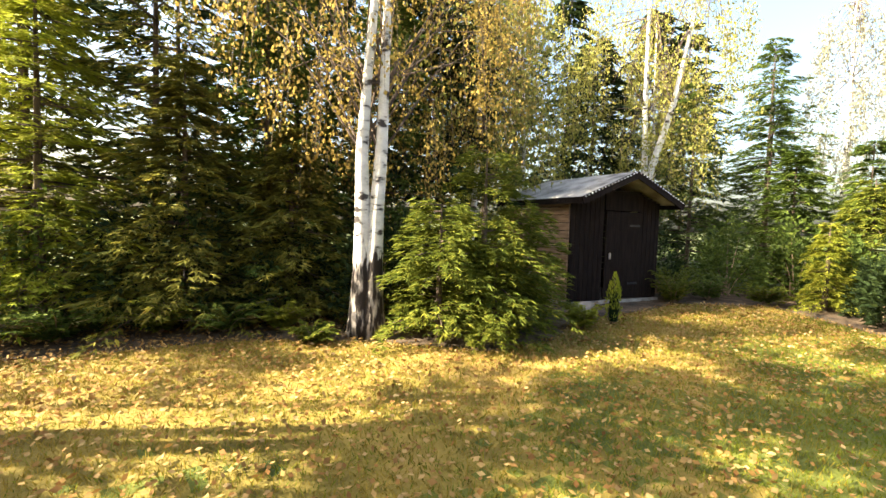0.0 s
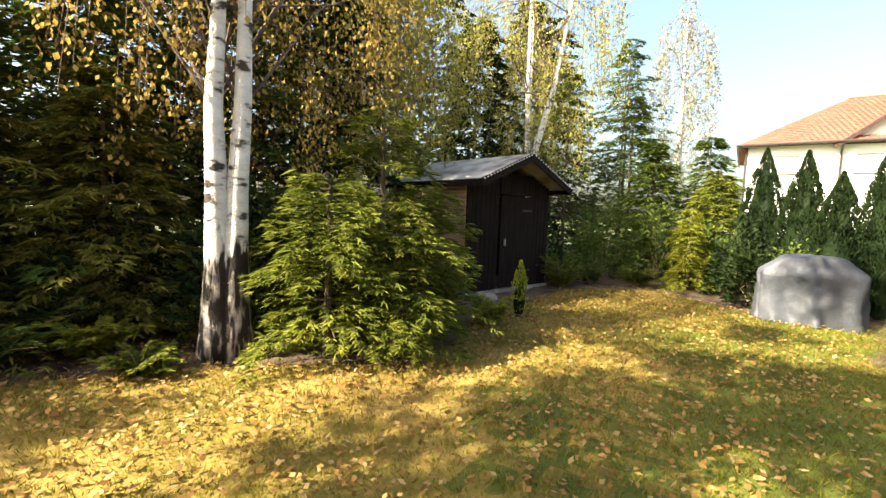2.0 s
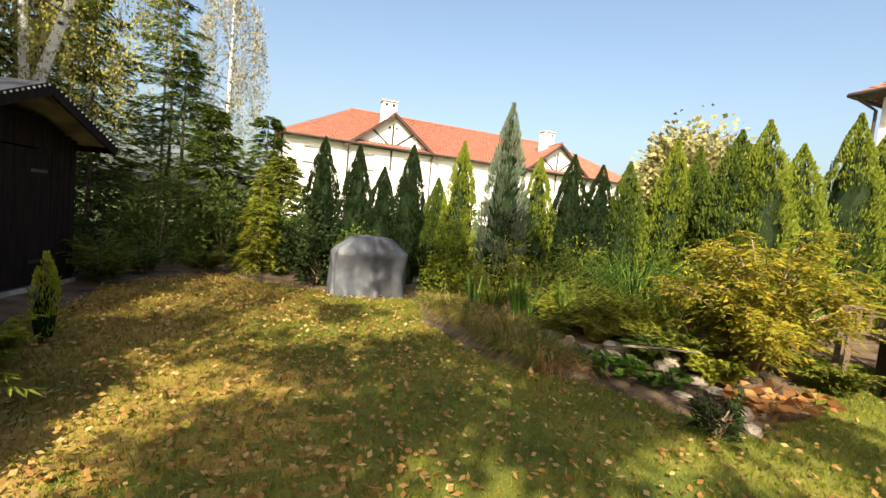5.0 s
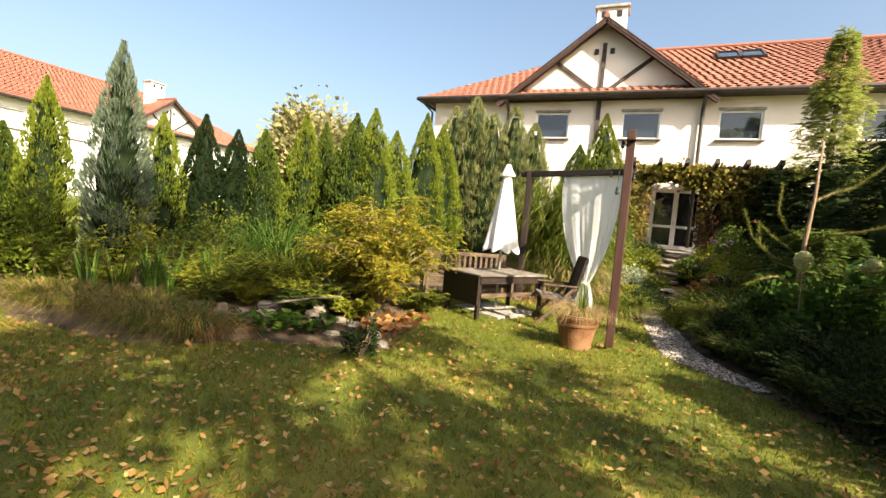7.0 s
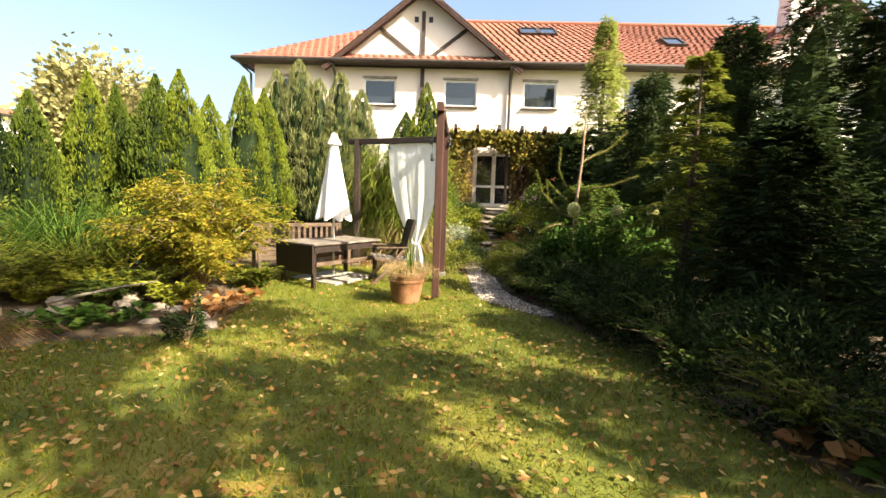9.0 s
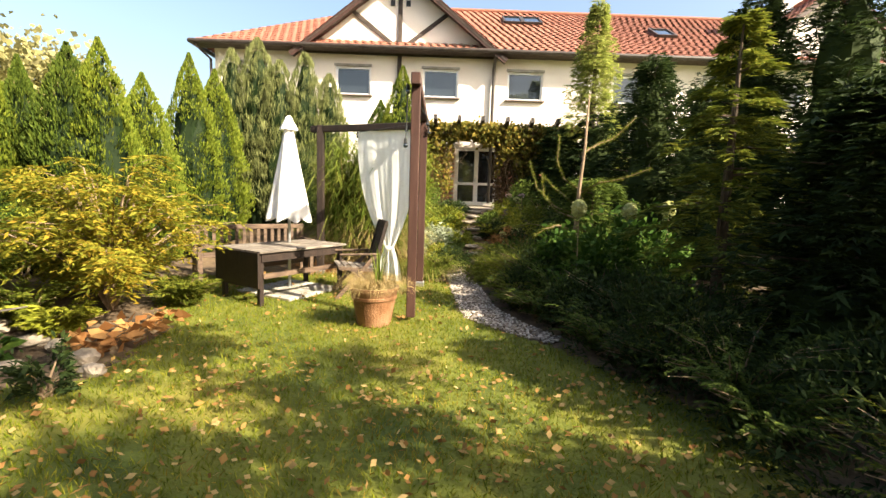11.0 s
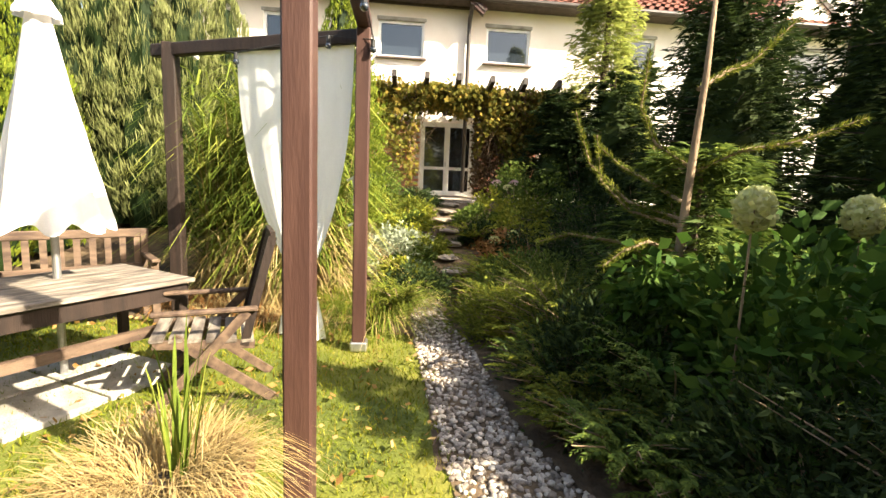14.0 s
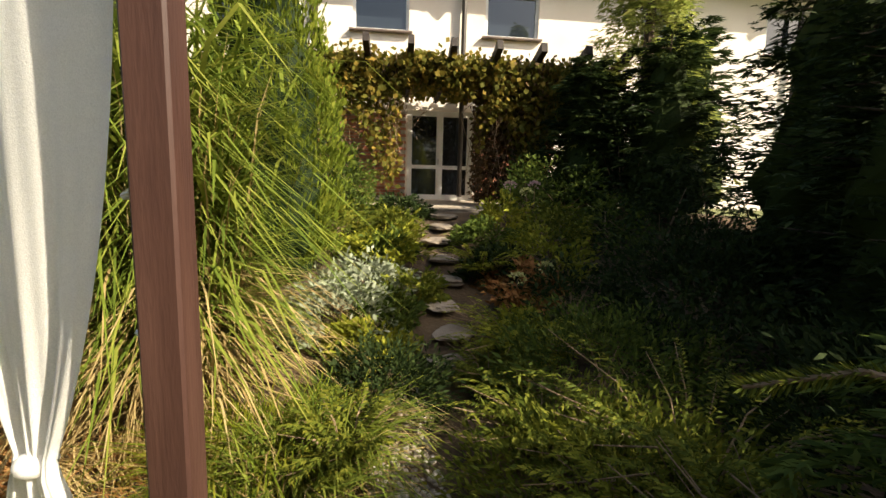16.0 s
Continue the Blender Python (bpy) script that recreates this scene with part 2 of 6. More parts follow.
def oldbirch():
    """Bark of the old birch: black, cracked plates round the foot that break up into white bark higher on the trunk."""
    m = birchbark()
    m.name = "oldbirch"
    nt = m.node_tree
    mix0 = next(n for n in nt.nodes if n.type == "MIX")
    white = nt.nodes["Color Ramp"].outputs["Color"]
    tc = next(n for n in nt.nodes if n.type == "TEX_COORD")
    mp = nt.nodes.new("ShaderNodeMapping")
    mp.inputs["Scale"].default_value = (1.4, 1.4, 0.3)
    nt.links.new(tc.outputs["Object"], mp.inputs["Vector"])
    nz = nt.nodes.new("ShaderNodeTexNoise")
    nz.inputs["Scale"].default_value, nz.inputs["Detail"].default_value = 11, 6
    nt.links.new(mp.outputs["Vector"], nz.inputs["Vector"])
    rp = nt.nodes.new("ShaderNodeValToRGB")
    rp.color_ramp.elements[0].position, rp.color_ramp.elements[1].position = 0.46, 0.62
    rp.color_ramp.elements[0].color, rp.color_ramp.elements[1].color = (0.022, 0.016, 0.013, 1), (0.42, 0.37, 0.32, 1)
    nt.links.new(nz.outputs["Fac"], rp.inputs["Fac"])
    sp = nt.nodes.new("ShaderNodeSeparateXYZ")
    nt.links.new(tc.outputs["Object"], sp.inputs[0])
    up = nt.nodes.new("ShaderNodeMapRange")
    up.inputs["From Min"].default_value, up.inputs["From Max"].default_value = 0.45, 1.9
    up.inputs["To Min"].default_value, up.inputs["To Max"].default_value = -0.25, 0.75
    nt.links.new(sp.outputs["Z"], up.inputs["Value"])
    ad = nt.nodes.new("ShaderNodeMath")
    nt.links.new(up.outputs["Result"], ad.inputs[0])
    nt.links.new(nz.outputs["Fac"], ad.inputs[1])
    edge = nt.nodes.new("ShaderNodeMapRange")
    edge.inputs["From Min"].default_value, edge.inputs["From Max"].default_value = 0.62, 0.74
    nt.links.new(ad.outputs[0], edge.inputs["Value"])
    mx = nt.nodes.new("ShaderNodeMix")
    mx.data_type = "RGBA"
    nt.links.new(edge.outputs["Result"], mx.inputs["Factor"])
    nt.links.new(rp.outputs["Color"], mx.inputs["A"])
    nt.links.new(white, mx.inputs["B"])
    nt.links.new(mx.outputs["Result"], mix0.inputs["A"])
    return m


M["oldbirch"] = oldbirch()


# ---- mesh helpers ----
rng = np.random.default_rng(7)


def part(name, bm, material, parent=None, label="", smooth=False):
    """Links a bmesh, or a ready mesh, as one mesh object under a thing or a part."""
    if isinstance(bm, bmesh.types.BMesh):
        me = bpy.data.meshes.new(name)
        bmesh.ops.recalc_face_normals(bm, faces=bm.faces)
        bm.to_mesh(me)
        bm.free()
    else:
        me = bm
    if material is not None and not me.materials:
        me.materials.append(M[material])
    if smooth:
        me.shade_smooth()
    ob = new(name, me)
    if parent is not None:
        ob.parent = parent
    if label:
        ob["label"] = label
    return ob


def thing(name, place, label, category, group="", kind="", rz=0.0):
    ob = new(name)
    ob.matrix_world = pose(*place, 0, 0, rz)
    return tagged(ob, label, category, group, kind)


def box(bm, cx, cy, cz, sx, sy, sz, m=None, bevel=0.0):
    """A box by centre and size, optionally bevelled, put by m."""
    made = bmesh.ops.create_cube(bm, size=1.0)["verts"]
    bmesh.ops.scale(bm, vec=(sx, sy, sz), verts=made)
    if bevel:
        es = list({e for v in made for e in v.link_edges})
        made = list({v for f in bmesh.ops.bevel(bm, geom=es, offset=bevel, segments=1, affect="EDGES")["faces"] for v in f.verts} | {v for v in made if v.is_valid})
    bmesh.ops.translate(bm, vec=(cx, cy, cz), verts=made)
    if m is not None:
        bmesh.ops.transform(bm, matrix=m, verts=made)
    return made


def boxmesh(cx, cy, cz, sx, sy, sz, m=None, bevel=0.0):
    bm = bmesh.new()
    box(bm, cx, cy, cz, sx, sy, sz, m, bevel)
    return bm


def bar(bm, a, b, w, h, bevel=0.0):
    """A straight bar from a to b with section w by h."""
    a, b = Vector(a), Vector(b)
    d = b - a
    m = Matrix.Translation((a + b) / 2) @ d.to_track_quat("Y", "Z").to_matrix().to_4x4()
    return box(bm, 0, 0, 0, w, d.length, h, m, bevel)


def barmesh(a, b, w, h, bevel=0.0):
    bm = bmesh.new()
    bar(bm, a, b, w, h, bevel)
    return bm


def lathe(bm, prof, n=24, wob=0.0):
    """Turns a profile of (radius, z) round z."""
    rings = []
    for r, z in prof:
        rings.append([bm.verts.new(((r * (1 + wob * math.sin(5 * a + z * 9))) * math.cos(a), (r * (1 + wob * math.sin(5 * a + z * 9))) * math.sin(a), z)) for a in (2 * math.pi * k / n for k in range(n))])
    for p, q in zip(rings, rings[1:]):
        for k in range(n):
            bm.faces.new((p[k], p[(k + 1) % n], q[(k + 1) % n], q[k]))
    bm.faces.new(rings[0][::-1])
    bm.faces.new(rings[-1])
    return bm


def tube(bm, pts, radii, n=8):
    """A round limb along points."""
    rings = []
    pts = [Vector([float(c) for c in p]) for p in pts]
    for i, p in enumerate(pts):
        d = (pts[min(i + 1, len(pts) - 1)] - pts[max(i - 1, 0)]).normalized()
        u = d.orthogonal().normalized() if abs(d.z) < 0.9 else Vector((1, 0, 0)).cross(d).normalized()
        v = d.cross(u)
        rings.append([bm.verts.new(p + float(radii[i]) * (u * math.cos(a) + v * math.sin(a))) for a in (2 * math.pi * k / n for k in range(n))])
    for p, q in zip(rings, rings[1:]):
        for k in range(n):
            bm.faces.new((p[k], p[(k + 1) % n], q[(k + 1) % n], q[k]))
    bm.faces.new(rings[0][::-1])
    bm.faces.new(rings[-1])
    return bm


def quads_mesh(name, verts, faces):
    me = bpy.data.meshes.new(name)
    me.vertices.add(len(verts))
    me.vertices.foreach_set("co", np.asarray(verts, np.float32).ravel())
    k = faces.shape[1]
    me.loops.add(faces.size)
    me.loops.foreach_set("vertex_index", faces.astype(np.int32).ravel())
    me.polygons.add(len(faces))
    me.polygons.foreach_set("loop_start", np.arange(0, faces.size, k, dtype=np.int32))
    me.update(calc_edges=True)
    return me


def unit(v):
    return v / np.maximum(np.linalg.norm(v, axis=1, keepdims=True), 1e-6)


def kites(name, p, d, length, width, droop=0.0, flat=None, wide=0.45):
    """Leaves: one kite each, from p along d; flat: the way its face looks (random if none)."""
    n = len(p)
    length, width = np.broadcast_to(length, n)[:, None], np.broadcast_to(width, n)[:, None]
    d = unit(d)
    f = unit(rng.normal(size=(n, 3))) if flat is None else unit(flat + 0.5 * rng.normal(size=(n, 3)))
    s = unit(np.cross(d, f))
    mid = p + d * length * wide
    tip = p + d * length
    tip[:, 2] -= droop * length[:, 0]
    v = np.stack([p, mid + s * width / 2, tip, mid - s * width / 2], 1).reshape(-1, 3)
    return quads_mesh(name, v, np.arange(4 * n).reshape(-1, 4))


def blades(name, p, d, length, width, bend):
    """Grass blades: a bent strip of two pieces, from p along d, bending over sideways."""
    n = len(p)
    length, width, bend = (np.broadcast_to(a, n)[:, None] for a in (length, width, bend))
    d = unit(d)
    out = np.c_[d[:, :2], np.zeros(n)] + 0.05 * rng.normal(size=(n, 3)) * [1, 1, 0]
    out = unit(out)
    s = unit(np.cross(out, [[0, 0, 1.0]]))
    a = p + d * length * 0.45 + out * bend * length * 0.12
    b = p + d * length * 0.8 + out * bend * length * 0.5
    b[:, 2] -= (bend * length * 0.15)[:, 0]
    c = p + d * length * 0.95 + out * bend * length * 1.0
    c[:, 2] -= (bend * length * 0.6)[:, 0]
    w = width / 2
    v = np.stack([p - s * w, p + s * w, a + s * w, a - s * w, b + s * w * 0.7, b - s * w * 0.7, c + s * w * 0.1, c - s * w * 0.1], 1).reshape(-1, 3)
    q = np.array([[0, 1, 2, 3], [3, 2, 4, 5], [5, 4, 6, 7]])
    return quads_mesh(name, v, (np.arange(n)[:, None, None] * 8 + q).reshape(-1, 4))


def inside(poly, x, y):
    hit = np.zeros(np.shape(x), bool)
    for (x0, y0), (x1, y1) in zip(poly, poly[1:] + poly[:1]):
        c = ((y0 > y) != (y1 > y)) & (x < (x1 - x0) * (y - y0) / ((y1 - y0) or 1e-9) + x0)
        hit ^= c
    return hit


# ---- ground ----
LAWN = [(3, -6.2), (0.9, -5.9), (-1.4, -5.4), (-2.6, -4.6), (-3.6, -3.3), (-4.8, -3.3), (-5.8, -3.7), (-9.6, -3.7), (-11.2, -2.4), (-10.4, -1.4), (-9.6, -0.6),
        (-9.6, 1.0), (-8.4, 1.1), (-7.3, 0.7), (-5.6, 0.9), (-4.8, 1.7), (-3.6, 2.2), (-3.7, 3.4), (-4.6, 4.5), (-5.6, 6.2), (-3.4, 7.0), (-1.4, 6.9), (-0.85, 6.5),
        (-0.75, 4.5), (-0.68, 4.2), (-0.27, 3.7), (0.2, 3.2), (0.85, 1.9), (0.95, 0.5), (1.7, -1), (2.2, -3.5)]
PATHWAY = [(-0.72, 4.25), (-0.3, 3.72), (0.1, 3.4), (0.32, 3.6), (-0.02, 4.1), (-0.28, 4.8), (-0.36, 6.2), (-0.55, 7.3), (-0.5, 8.0), (-0.75, 8.0), (-0.9, 7.4), (-0.85, 6.2), (-0.78, 5.0)]


def gz(x, y):
    """The height of the ground: a level lawn, a raised rockery and a bank up to the terrace."""
    x, y = np.asarray(x, float), np.asarray(y, float)
    t = np.clip((y - 7.4) / 4.6, 0, 1)
    z = 1.15 * t * t * (3 - 2 * t)
    z = z + 0.28 * np.exp(-((x + 6.2) ** 2 / 3.0 + (y - 4.0) ** 2 / 1.6))
    z = z + 0.12 * np.clip((-y - 5.5) / 3, 0, 1) + 0.015 * np.sin(1.7 * x + 0.6) * np.sin(1.3 * y)
    return z


def grid_axis(lo, hi, step, far):
    mid = np.arange(lo, hi + step / 2, step)
    out = np.geomspace(0.5, far, 22)
    return np.r_[lo - out[::-1], mid, hi + out]


gx, gy = grid_axis(-14, 5, 0.1, 1200), grid_axis(-9, 13, 0.1, 1200)
vx, vy = np.meshgrid(gx, gy)
vz = gz(vx, vy)
near = (vx > -14) & (vx < 5) & (vy > -9) & (vy < 13)
vz = vz + np.where(near, rng.normal(0, 0.006, vx.shape), 0)
ids = np.arange(vx.size).reshape(vx.shape)
quads = np.stack([ids[:-1, :-1], ids[:-1, 1:], ids[1:, 1:], ids[1:, :-1]], -1).reshape(-1, 4)
me = quads_mesh("ground", np.stack([vx, vy, vz], -1).reshape(-1, 3), quads)
for k in ("soil", "turf", "field", "thatch"):
    me.materials.append(M[k])
qx, qy = vx.ravel()[quads].mean(1), vy.ravel()[quads].mean(1)
kind_of = np.where((np.abs(qx + 4.5) > 9.5) | (qy < -9) | (qy > 13), 2, np.where(inside(LAWN, qx, qy), 1, 0))
patch = np.sin(1.9 * qx + 0.7 * qy) * 0.5 + np.sin(3.1 * qy - 1.3 * qx) * 0.4 + rng.normal(0, 0.5, qx.shape)
kind_of = np.where((kind_of == 1) & (-qy - 0.6 + 1.2 * patch > 0.6), 3, kind_of)
me.polygons.foreach_set("material_index", kind_of.astype(np.int32))
me.shade_smooth()
ground = tagged(part("ground", me, None), "sunlit garden lawn and soil beds strewn with leaves", "ground", kind="structure")


# ---- house ----
def wall_with_holes(name, x0, x1, z0, z1, y, depth, holes, material, parent, label=""):
    """A wall along x between z0 and z1, front face at y, with rectangular openings through it."""
    xs = sorted({x0, x1, *[v for h in holes for v in h[:2]]})
    zs = sorted({z0, z1, *[v for h in holes for v in h[2:]]})
    bm = bmesh.new()
    for a, b in zip(xs, xs[1:]):
        for c, d in zip(zs, zs[1:]):
            mx, mz = (a + b) / 2, (c + d) / 2
            if not any(h[0] < mx < h[1] and h[2] < mz < h[3] for h in holes):
                box(bm, mx, y + depth / 2, mz, b - a, depth, d - c)
    bmesh.ops.remove_doubles(bm, verts=bm.verts, dist=1e-4)
    seen = {}
    for f in bm.faces:
        seen.setdefault(tuple(round(v, 3) for v in f.calc_center_median()), []).append(f)
    bmesh.ops.delete(bm, geom=[f for fs in seen.values() if len(fs) > 1 for f in fs], context="FACES")
    return part(name, bm, material, parent, label)


def house_window(parent, x0, x1, z0, z1, y, split=None, name="window", sill=True, shut=False):
    """A white plastic window with its panes set back in the wall."""
    w = new(name)
    w.parent = parent
    fr = 0.07
    bm = bmesh.new()
    yy = y + 0.1
    for cx, sx, cz, sz in (((x0 + x1) / 2, x1 - x0, z0 + fr / 2, fr), ((x0 + x1) / 2, x1 - x0, z1 - fr / 2, fr), (x0 + fr / 2, fr, (z0 + z1) / 2, z1 - z0 - 2 * fr), (x1 - fr / 2, fr, (z0 + z1) / 2, z1 - z0 - 2 * fr)):
        box(bm, cx, yy, cz, sx, 0.07, sz)
    if split:
        box(bm, x0 + fr / 2 + split * (x1 - x0 - fr), yy, (z0 + z1) / 2, fr, 0.066, z1 - z0 - 2 * fr)
    part("window_frame", bm, "pvc", w)
    part("pane", boxmesh((x0 + x1) / 2, yy + 0.012, (z0 + z1) / 2, x1 - x0 - fr, 0.012, z1 - z0 - fr), "shutter" if shut else "glass", w)
    part("roller_box", boxmesh((x0 + x1) / 2, y + 0.03, z1 + 0.05, x1 - x0 + 0.1, 0.1, 0.1, bevel=0.01), "slab", w)
    if sill:
        part("window_sill", boxmesh((x0 + x1) / 2, y - 0.03, z0 - 0.025, x1 - x0 + 0.16, 0.2, 0.05, bevel=0.01), "sill", w)
    return w


def tiled_slope(bm, a, b, c, d, step_u=0.3, step_v=0.36):
    """A tiled roof slope: eave a-b, ridge d-c; wavy courses that overlap downwards. Built as one sheet of curved tiles."""
    a, b, c, d = (Vector(v) for v in (a, b, c, d))
    nv = max(2, int(round((d - a).length / step_v)))
    nrm = (b - a).cross(d - a).normalized()
    if nrm.z < 0:
        nrm = -nrm
    for j in range(nv):
        t0, t1 = j / nv, (j + 1.12) / nv
        p0, p1 = a.lerp(d, t0), b.lerp(c, t0)
        q0, q1 = a.lerp(d, min(t1, 1)), b.lerp(c, min(t1, 1))
        nu = max(1, int(round((p1 - p0).length / step_u)))
        for i in range(nu):
            lo = [p0.lerp(p1, (i + k / 3) / nu) + nrm * h for k, h in enumerate((0.03, 0.075, 0.06, 0.03))]
            hi = [q0.lerp(q1, (i + k / 3) / nu) + nrm * h for k, h in enumerate((0.0, 0.045, 0.03, 0.0))]
            lv, hv = [bm.verts.new(v) for v in lo], [bm.verts.new(v) for v in hi]
            for k in range(3):
                bm.faces.new((lv[k], lv[k + 1], hv[k + 1], hv[k]))


def row_house(name, m, length, gables, windows, floor_z, door=None, white=False, skylights=()):
    """A terrace house with cross gables. Own axes: facade along x at y = 0 facing -y, corner at x = 0."""
    H = new(name)
    H.matrix_world = m
    wallmat = "render_white" if white else "render"
    EZ, OV, RY, SL = 6.72, 0.55, 5.4, 0.615
    RZ = EZ + (RY + OV) * SL
    holes = [w[:4] for w in windows] + ([door] if door else [])
    wall_with_holes("facade", 0, length, floor_z - 0.6, EZ, 0, 0.35, holes, wallmat, H)
    part("end_wall", boxmesh(0.175, 5.6, (EZ + floor_z - 0.6) / 2, 0.35, 10.5, EZ - floor_z + 0.6), wallmat, H)
    part("end_wall", boxmesh(length - 0.175, 5.6, (EZ + floor_z - 0.6) / 2, 0.35, 10.5, EZ - floor_z + 0.6), wallmat, H)
    part("rear_wall", boxmesh(length / 2, 10.9, (EZ + floor_z - 0.6) / 2, length - 0.02, 0.3, EZ - floor_z + 0.6), wallmat, H)
    # Dark sheet behind the facade in place of the rooms' shade.
    part("room_dark", boxmesh(length / 2, 4.0, (EZ + floor_z) / 2 - 0.1, length - 1.0, 0.1, EZ - floor_z - 0.3), "room_shade", H)
    for w in windows:
        house_window(H, *w[:4], 0.0, split=w[4] if len(w) > 4 else None, shut=white)
    # main roof with a hip at each end
    bm = bmesh.new()
    hip = RY + OV
    tiled_slope(bm, (-OV, -OV, EZ), (length + OV, -OV, EZ), (length + OV - hip, RY, RZ), (-OV + hip, RY, RZ))
    part("roof_slope", bm, "rooftile", H)
    bm = bmesh.new()
    tiled_slope(bm, (-OV, RY * 2 + OV, EZ), (-OV, -OV, EZ), (-OV + hip, RY, RZ), (-OV + hip - 0.02, RY + 0.02, RZ))
    part("roof_hip", bm, "rooftile", H)
    bm = bmesh.new()
    bm.faces.new([bm.verts.new(v) for v in ((length + OV, 2 * RY + OV, EZ), (-OV, 2 * RY + OV, EZ), (-OV + hip, RY, RZ), (length + OV - hip, RY, RZ))])
    bm.faces.new([bm.verts.new(v) for v in ((length + OV, -OV, EZ), (length + OV, 2 * RY + OV, EZ), (length + OV - hip, RY, RZ))])
    part("roof_rear", bm, "rooftile", H)
    part("eaves_board", boxmesh(length / 2, -OV / 2, EZ - 0.06, length + 2 * OV, OV, 0.05), "beam", H)
    bm = bmesh.new()
    tube(bm, [(-OV - 0.05, -OV - 0.06, EZ - 0.02), (length + OV, -OV - 0.06, EZ - 0.02)], [0.075, 0.075], 10)
    part("gutter", bm, "gutter", H)
    bm = bmesh.new()
    tube(bm, [(-OV - 0.06, -OV - 0.05, EZ - 0.02), (-OV - 0.06, 2 * RY + OV, EZ - 0.02)], [0.075, 0.075], 10)
    part("gutter", bm, "gutter", H)
    bm = bmesh.new()
    tube(bm, [(-0.45, -OV - 0.06, EZ - 0.1), (-0.1, -0.1, EZ - 0.5), (-0.1, -0.1, floor_z)], [0.05] * 3, 8)
    part("downpipe", bm, "gutter", H)
    bm = bmesh.new()
    tube(bm, [(-OV + hip, RY, RZ + 0.06), (length + OV - hip, RY, RZ + 0.06)], [0.11, 0.11], 8)
    part("ridge_tiles", bm, "rooftile", H)
    for gx0, gx1 in gables:
        gc, half = (gx0 + gx1) / 2, (gx1 - gx0) / 2
        GZ = EZ + half * 0.78
        back = (GZ - EZ) / SL - OV
        bm = bmesh.new()
        f = [bm.verts.new((gx0, -0.06, EZ - 0.08)), bm.verts.new((gx1, -0.06, EZ - 0.08)), bm.verts.new((gc, -0.06, GZ - 0.08))]
        g = [bm.verts.new((v.co.x, 0.25, v.co.z)) for v in f]
        bm.faces.new(f)
        bm.faces.new(g[::-1])
        for i in range(3):
            bm.faces.new((f[i], f[(i + 1) % 3], g[(i + 1) % 3], g[i]))
        part("gable_wall", bm, wallmat, H)
        for sx in (gx0 - 0.35, gx1 + 0.35):
            ez = EZ - 0.27
            bm = bmesh.new()
            tiled_slope(bm, (sx, -OV - 0.05, ez), (sx, 0.1, ez), (gc, back + 0.1, GZ), (gc, -OV - 0.05, GZ))
            part("gable_roof", bm, "rooftile", H)
            bm = bmesh.new()
            bar(bm, (sx, -OV, ez - 0.07), (gc, -OV, GZ - 0.07), 0.05, 0.2)
            part("bargeboard", bm, "brownwood", H)
            bm = bmesh.new()
            bar(bm, (sx, -OV / 2 - 0.1, ez - 0.06), (gc, -OV / 2 - 0.1, GZ - 0.06), OV * 0.8, 0.04)
            part("soffit", bm, "beam", H)
            q = sx + (0.38 if sx < gc else -0.38)
            bm = bmesh.new()
            tube(bm, [(q, -OV - 0.02, EZ - 0.15), (q, -0.12, EZ - 0.5), (q, -0.12, floor_z + 0.1)], [0.06] * 3, 8)
            part("downpipe", bm, "gutter", H)
        part("ridge_tiles", tube(bmesh.new(), [(gc, -OV - 0.06, GZ + 0.07), (gc, back, GZ + 0.07)], [0.1, 0.1], 8), "rooftile", H)
        part("timber_post", boxmesh(gc, -0.09, (GZ - 0.75 + 5.0) / 2, 0.15, 0.06, GZ - 0.75 - 5.0), "beam", H)
        part("timber_rail", boxmesh(gc, -0.083, EZ - 0.07, gx1 - gx0 - 0.02, 0.05, 0.15), "beam", H)
        for s in (-1, 1):
            part("timber_brace", barmesh((gc + s * 0.1, -0.092, EZ + 0.12), (gc + s * half * 0.5, -0.092, EZ + 0.12 + half * 0.36), 0.04, 0.14), "beam", H)
            part("vent", boxmesh(gc + s * 0.28, -0.07, GZ - 1.05, 0.16, 0.06, 0.2), "blackmetal", H)
        part("chimney", boxmesh(gc + 0.0, 2.0, GZ + 0.4, 1.15, 0.8, 1.9), wallmat, H)
        part("chimney_cap", boxmesh(gc + 0.0, 2.0, GZ + 1.4, 1.35, 1.0, 0.12, bevel=0.02), "slab", H)
        for s in (-0.3, 0.3):
            part("flue_vent", boxmesh(gc + s, 1.59, GZ + 1.1, 0.2, 0.03, 0.25), "blackmetal", H)
    for sx, sy in skylights:
        mm = Matrix.Translation((sx, sy, EZ + (sy + OV) * SL + 0.1)) @ Matrix.Rotation(math.atan(SL), 4, "X")
        s = new("skylight")
        s.parent = H
        bm = bmesh.new()
        for cx, cy, wx, wy in ((0, -0.55, 0.8, 0.08), (0, 0.55, 0.8, 0.08), (-0.38, 0, 0.08, 1.1), (0.38, 0, 0.08, 1.1)):
            box(bm, cx, cy, 0.03, wx, wy, 0.1, mm)
        part("frame", bm, "gutter", s)
        part("pane", boxmesh(0, 0, 0.03, 0.7, 1.04, 0.02, mm), "glass", s)
    return H


